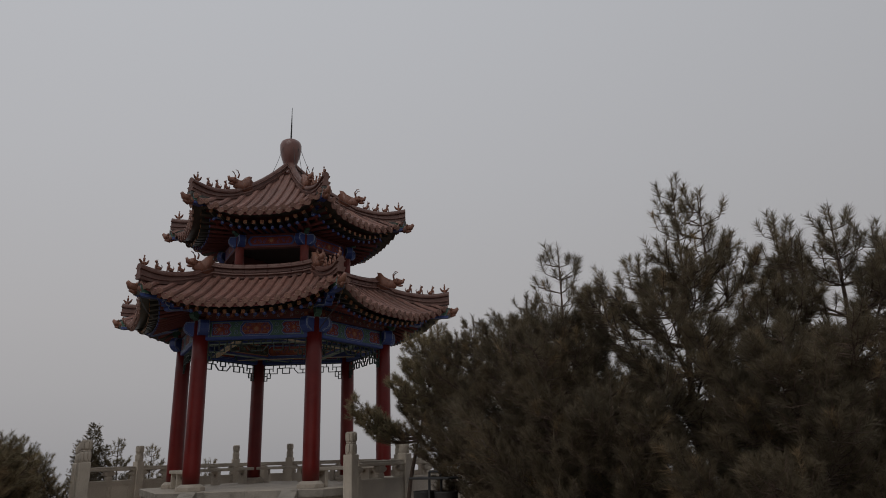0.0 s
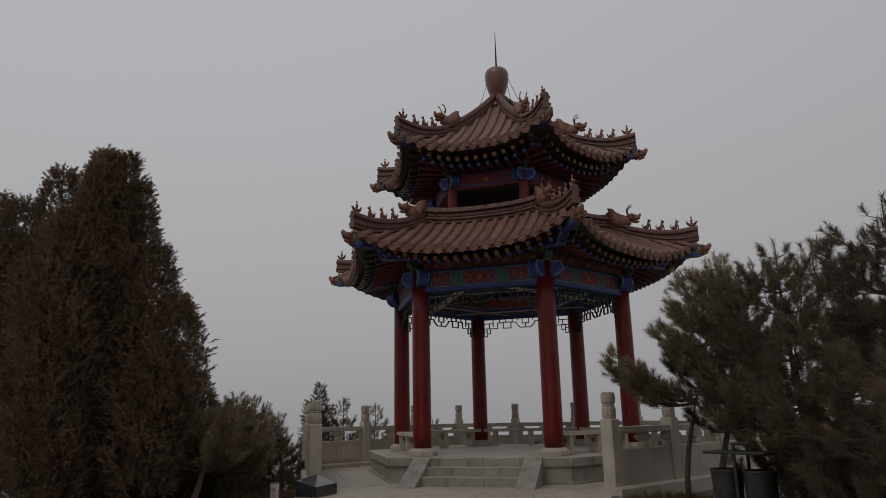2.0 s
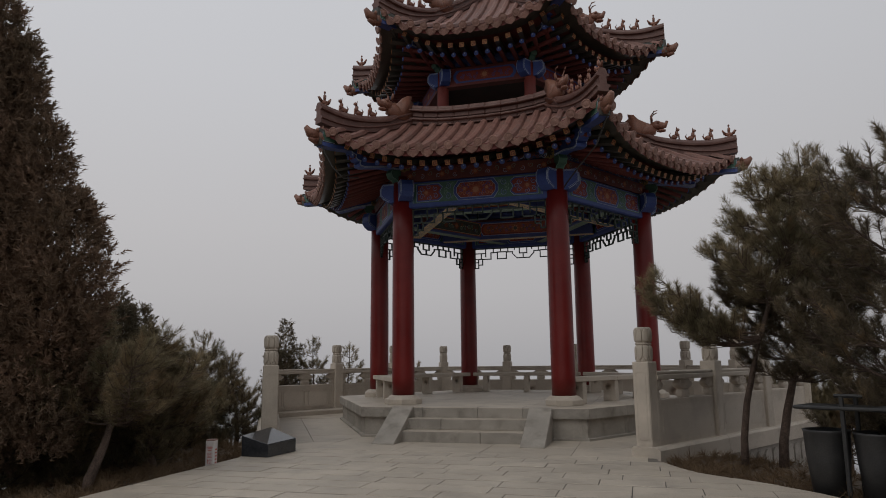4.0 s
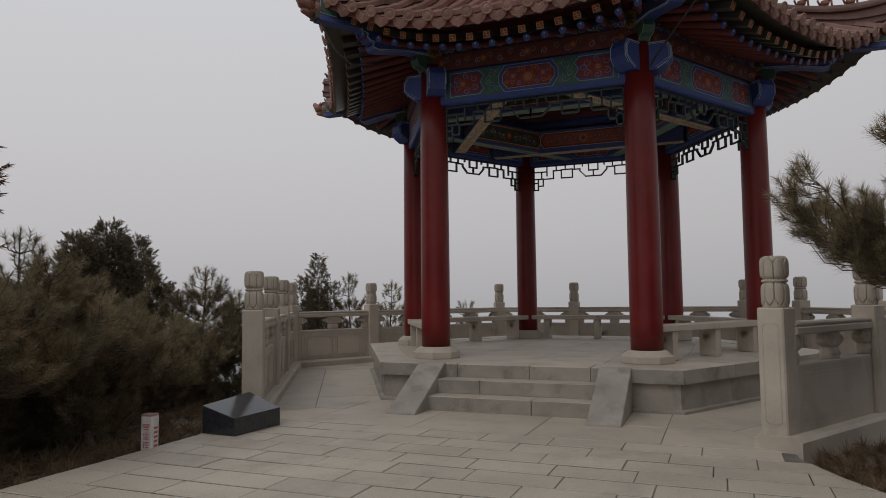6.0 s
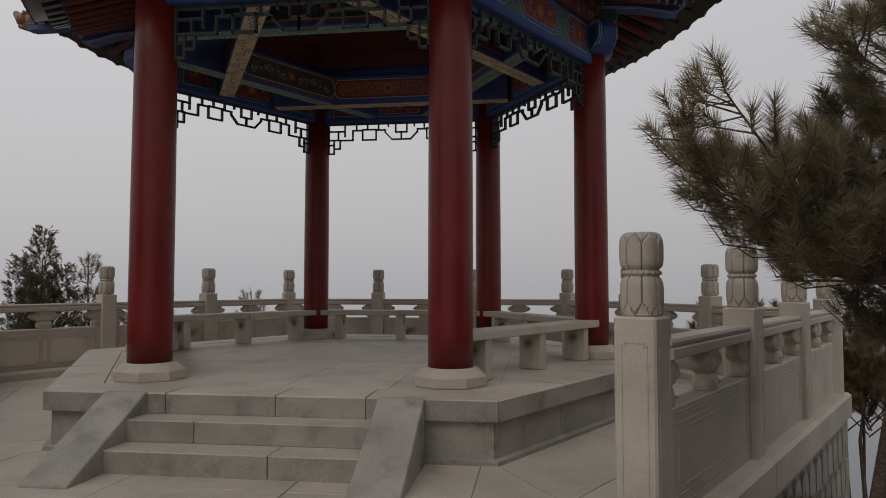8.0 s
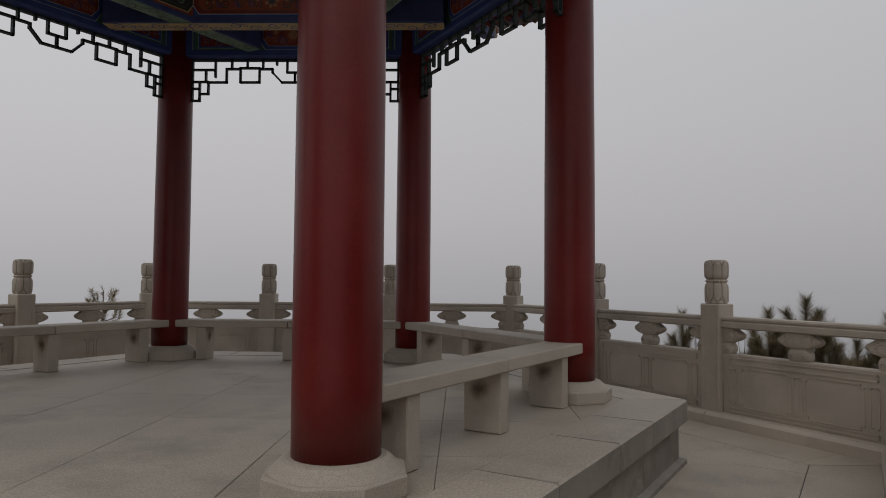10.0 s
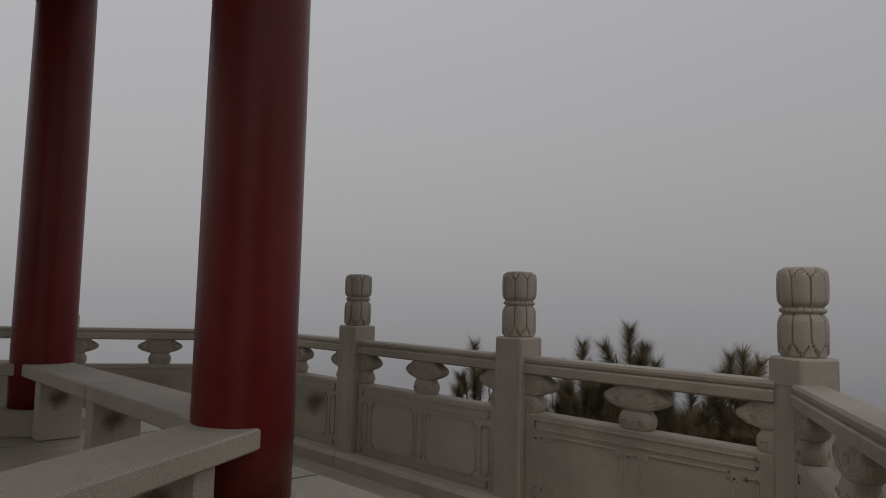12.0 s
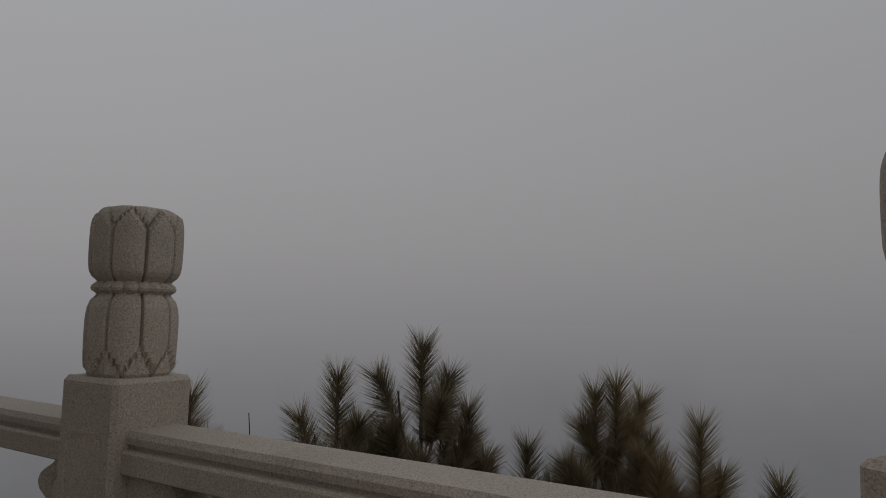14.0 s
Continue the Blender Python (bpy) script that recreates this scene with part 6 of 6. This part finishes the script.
young = "young pine with upright shoots just beyond the balustrade"
for i, (x, y, top, r, n) in enumerate(((5.78, 2.45, 1.25, 0.30, 22), (5.43, 2.6, 1.10, 0.26, 20), (5.97, 2.35, 0.97, 0.16, 8), (6.49, 1.94, 1.10, 0.26, 16), (6.42, 2.0, 1.06, 0.2, 10), (6.73, 1.69, 0.94, 0.30, 18), (6.5, 1.7, 0.78, 0.35, 24), (6.19, 2.19, 0.80, 0.35, 22),
                                         (6.95, 1.47, 0.72, 0.3, 16), (4.82, 3.75, 1.02, 0.25, 12), (5.7, 3.1, 0.78, 0.42, 20), (5.3, 2.75, 0.74, 0.3, 16), (5.55, 2.3, 0.66, 0.35, 24), (5.95, 1.9, 0.62, 0.4, 26), (5.62, 2.5, 0.86, 0.25, 16), (6.6, 1.85, 0.86, 0.3, 20), (6.02, 2.3, 0.72, 0.25, 16), (6.3, 1.95, 0.74, 0.3, 20), (4.82, 2.76, 1.02, 0.10, 3), (4.9, 2.75, 0.82, 0.1, 4))):
    young_pine(x, y, top, r, 50 + i, n, "dry brownish young pine beyond the balustrade" if i == 6 else young, NEEDLE_DRY if i == 6 else None)

# bare twigs behind the rail
rngt = np.random.default_rng(5)
bm = bmesh.new()
for i in range(26):
    x, y = 4.95 + rngt.normal() * 0.25, 2.9 + rngt.normal() * 0.3
    h = rngt.uniform(0.6, 1.0)
    dx, dy = rngt.normal() * 0.18, rngt.normal() * 0.18
    tube(bm, [(x, y, -0.9), (x + dx * 0.4, y + dy * 0.4, -0.2), (x + dx, y + dy, h * 0.98)], [0.008, 0.006, 0.002], 4)
tagged(new("bare_shrub", finish(bm, "bare_shrub", BARK)), "leafless brown twigs of a shrub behind the rail", "shrub")


def grass_patch(name, pts, seed, per=34, h=0.13):
    rng = np.random.default_rng(seed)
    base = np.array(pts)
    n = len(base)
    ax = np.stack([rng.normal(size=n) * 1.6, rng.normal(size=n) * 1.6, np.full(n, 0.8)], 1)
    ax /= np.linalg.norm(ax, axis=1, keepdims=True)
    tri = needle_cloud(base, ax, rng, per, np.full(n, 0.09), h, 0.0035, 0.9)
    return tagged(new(name, cloud_mesh(name, tri, [GRASS])), "dry yellow-brown grass tufts on the slope", "grass", kind="stuff")


gp = []
rngg = np.random.default_rng(9)
while len(gp) < 2300:
    y = rngg.uniform(-14, -1.0)
    le, ri = path_edges(min(y, -4.9))
    if rngg.random() < 0.55:
        x = ri + abs(rngg.normal()) * 1.3 + 0.06
    else:
        x = le - abs(rngg.normal()) * 1.2 - 0.06
    if hex_out(x, y) < 0.06:
        continue
    gp.append((x, y, ground_z(x, y) - 0.01))
grass_patch("dry_grass", gp, 10)

# ---- small things ----
# slanted black granite plaque at the head of the path
plaque = thing("stone_plaque", "low slanted black granite plaque on the paving", "plaque", at=pose(-2.24, -5.36, 0.0, 0, 0, -4))
bm = bmesh.new()
lo4 = [bm.verts.new((x, y, 0.0)) for x, y in ((-0.205, -0.33), (0.205, -0.33), (0.205, 0.33), (-0.205, 0.33))]
hi4 = [bm.verts.new(p) for p in ((-0.205, -0.33, 0.265), (0.205, -0.33, 0.165), (0.205, 0.33, 0.175), (-0.205, 0.33, 0.315))]
bm.faces.new(lo4[::-1])
for i in range(4):
    bm.faces.new((lo4[i], lo4[(i + 1) % 4], hi4[(i + 1) % 4], hi4[i]))
bm.faces.new((hi4[0], hi4[1], hi4[3]))
bm.faces.new((hi4[1], hi4[2], hi4[3]))
bmesh.ops.bevel(bm, geom=bm.edges[:], offset=0.005, segments=1, affect="EDGES")
part("block", bm, POLISHED, plaque)

# white marker post with red writing
marker = thing("marker_post", "short white marker post with red writing at the path edge", "marker post", at=pose(-2.47, -6.33, -0.06, 0, 0, 12) @ Matrix.Scale(0.85, 4))
bm = bmesh.new()
box(bm, -0.065, -0.065, 0.0, 0.065, 0.065, 0.40, bevel=0.012)
part("post", bm, WHITE, marker)
bm = bmesh.new()
box(bm, -0.066, -0.066, 0.388, 0.066, 0.066, 0.412, bevel=0.01)
part("cap", bm, TILE_PALE, marker)


def writing(text, size, mat, parent, at, label):
    cu = bpy.data.curves.new("writing", "FONT")
    cu.body, cu.size, cu.align_x, cu.extrude = text, size, "CENTER", 0.001
    tmp = bpy.data.objects.new("tmp_text", cu)
    scene.collection.objects.link(tmp)
    me = bpy.data.meshes.new_from_object(tmp.evaluated_get(bpy.context.evaluated_depsgraph_get()))
    bpy.data.objects.remove(tmp)
    me.materials.clear()
    me.materials.append(mat)
    return part("writing", me, None, parent, label, at=at)


for i, ch in enumerate(("监", "控")):
    writing(ch, 0.075, MARKRED, marker, pose(0, -0.0665, 0.165 - i * 0.085, 90, 0, 0), "red painted characters")
bm = bmesh.new()
for z, w in ((0.31, 0.035), (0.297, 0.045), (0.284, 0.03), (0.262, 0.028)):
    box(bm, -w, -0.0685, z - 0.004, w, -0.064, z + 0.004)
part("emblem", bm, MARKRED, marker, "plain red emblem bars")
bm = bmesh.new()
for i in range(5):
    box(bm, 0.064, -0.03, 0.08 + i * 0.045, 0.0685, 0.03, 0.1 + i * 0.045)
part("side_writing", bm, MARKRED, marker, "faded red writing")

# twin litter bins under a flat canopy
bins = thing("litter_bin", "dark iron twin litter bin under a flat canopy", "litter bin", at=pose(4.42, -6.72, -0.2, 0, 0, -35))
bm = bmesh.new()
box(bm, -0.42, -0.2, 0.93, 0.42, 0.2, 0.965, bevel=0.012)
part("canopy", bm, IRON, bins)
for s in (-1, 1):
    bm = bmesh.new()
    lathe(bm, [(0.11, 0.15), (0.15, 0.17), (0.185, 0.5), (0.195, 0.72), (0.205, 0.74), (0.19, 0.745), (0.17, 0.5)], 20, cx=0.22 * s)
    part("bin", bm, IRON, bins, smooth=True)
for s in (-1, 1):
    bm = bmesh.new()
    tube(bm, [(0.0, 0.16 * s, 0.0), (0.0, 0.16 * s, 1.05)], 0.022, 8)
    part("post", bm, IRON, bins)
bm = bmesh.new()
tube(bm, [(-0.12, 0, 1.05), (0.12, 0, 1.05)], 0.02, 6)
part("top_bar", bm, IRON, bins)

# pine litter and fallen leaves along the paving edge are part of the grass

# ---- paving slabs, laid piece by piece ----
def slab_mesh():
    bm = bmesh.new()
    c = 0.006
    rings(bm, [[(-0.5, -0.5, -0.05), (0.5, -0.5, -0.05), (0.5, 0.5, -0.05), (-0.5, 0.5, -0.05)], [(-0.5, -0.5, -c), (0.5, -0.5, -c), (0.5, 0.5, -c), (-0.5, 0.5, -c)],
               [(-0.495, -0.49, 0), (0.495, -0.49, 0), (0.495, 0.49, 0), (-0.495, 0.49, 0)]])
    return finish(bm, "paving_slab", PAVING)


def clip_half(poly, nx, ny, c):
    """Keep the part of a polygon where nx x + ny y <= c."""
    out = []
    for (ax, ay), (bx, by) in zip(poly, poly[1:] + poly[:1]):
        da, db = nx * ax + ny * ay - c, nx * bx + ny * by - c
        if da <= 0:
            out.append((ax, ay))
        if (da < 0 < db) or (db < 0 < da):
            t = da / (da - db)
            out.append((ax + (bx - ax) * t, ay + (by - ay) * t))
    return out


def flat_piece(name, poly, z0, z1, mat, parent, inset=0.006):
    cx, cy = sum(p[0] for p in poly) / len(poly), sum(p[1] for p in poly) / len(poly)
    bm = bmesh.new()
    rings(bm, [[(x, y, z0) for x, y in poly], [(x, y, z1 - 0.005) for x, y in poly], [(x + (cx - x) * 0.008, y + (cy - y) * 0.008, z1) for x, y in poly]])
    return part(name, bm, mat, parent)


SLAB = slab_mesh()
rngp = random.Random(4)
joined_v, joined_f = [], []
count = 0
ROW = 0.333
rowi = 0
y = -4.77
while y > -26:
    le, ri = path_edges(y - ROW / 2)
    x = le - rngp.uniform(0, 0.8)
    while x < ri:
        L = rngp.choice((0.6, 0.63, 0.63, 0.66))
        x0, x1 = max(x, le), min(x + L, ri)
        if x1 - x0 > 0.12:
            g = 0.008
            sx, sy = x1 - x0 - g, ROW - 0.024
            cx, cy, dz = (x0 + x1) / 2, y - ROW / 2, rngp.uniform(-0.003, 0.002)
            edge0, edge1 = x0 <= le, x1 >= ri
            if (edge0 or edge1) and y > -13:
                lt, rt = path_edges(y)
                lb, rb = path_edges(y - ROW)
                flat_piece("paving_slab", [(lb if edge0 else x0 + g / 2, y - ROW + g / 2), (rb if edge1 else x1 - g / 2, y - ROW + g / 2), (rt if edge1 else x1 - g / 2, y - g / 2), (lt if edge0 else x0 + g / 2, y - g / 2)], -0.05, dz, PAVING, pavement)
            elif y > -13 and count < 300:
                sl = part("paving_slab", SLAB, None, pavement, at=Matrix.Translation((cx, cy, dz)) @ Matrix.Diagonal((sx, sy, 1, 1)))
                count += 1
            else:
                o = len(joined_v)
                for px, py in ((-0.5, -0.5), (0.5, -0.5), (0.5, 0.5), (-0.5, 0.5)):
                    joined_v.append((cx + px * sx, cy + py * sy, dz))
                joined_f.append((o, o + 1, o + 2, o + 3))
        x += L
    y -= ROW
tagged(part("paving_slabs", raw_mesh("paving_slabs", joined_v, joined_f, [PAVING]), None, pavement), kind="stuff")


# terrace floor between platform and balustrade: six fields laid along the sides
for k in range(6):
    a = 60 * k + 30
    at = turn(a + 90)
    d0, d1 = 3.0, (4.764 if k == 4 else R_RAIL * APO + 0.05)
    x = -3.4 + 0.3 * (k % 3)
    while x < 3.4:
        for da, db in ((d0, 3.955), (3.96, d1)):
            poly = [(x, -db), (x + 1.195, -db), (x + 1.195, -da), (x, -da)]
            poly = clip_half(poly, math.cos(radians(30)), math.sin(radians(30)), -0.004)
            poly = clip_half(poly, -math.cos(radians(30)), math.sin(radians(30)), -0.004)
            if len(poly) > 2:
                flat_piece("floor_slab", [((at @ Vector((px, py, 0))).x, (at @ Vector((px, py, 0))).y) for px, py in poly], -0.05, rngp.uniform(-0.003, 0.001), PAVING, pavement)
        x += 1.2
# platform top
for i in range(-4, 4):
    for j in range(-4, 4):
        x0, y0 = i * 0.9, j * 0.9
        poly = [(x0, y0), (x0 + 0.8985, y0), (x0 + 0.8985, y0 + 0.8985), (x0, y0 + 0.8985)]
        for q in range(30, 360, 60):
            poly = clip_half(poly, math.cos(radians(q)), math.sin(radians(q)), R_PLAT * APO - 0.425) if len(poly) > 2 else poly
        if len(poly) > 2:
            flat_piece("floor_slab", poly, Z_PLAT - 0.06, Z_PLAT - 0.002 + rngp.uniform(-0.002, 0.001), PAVING, platform)
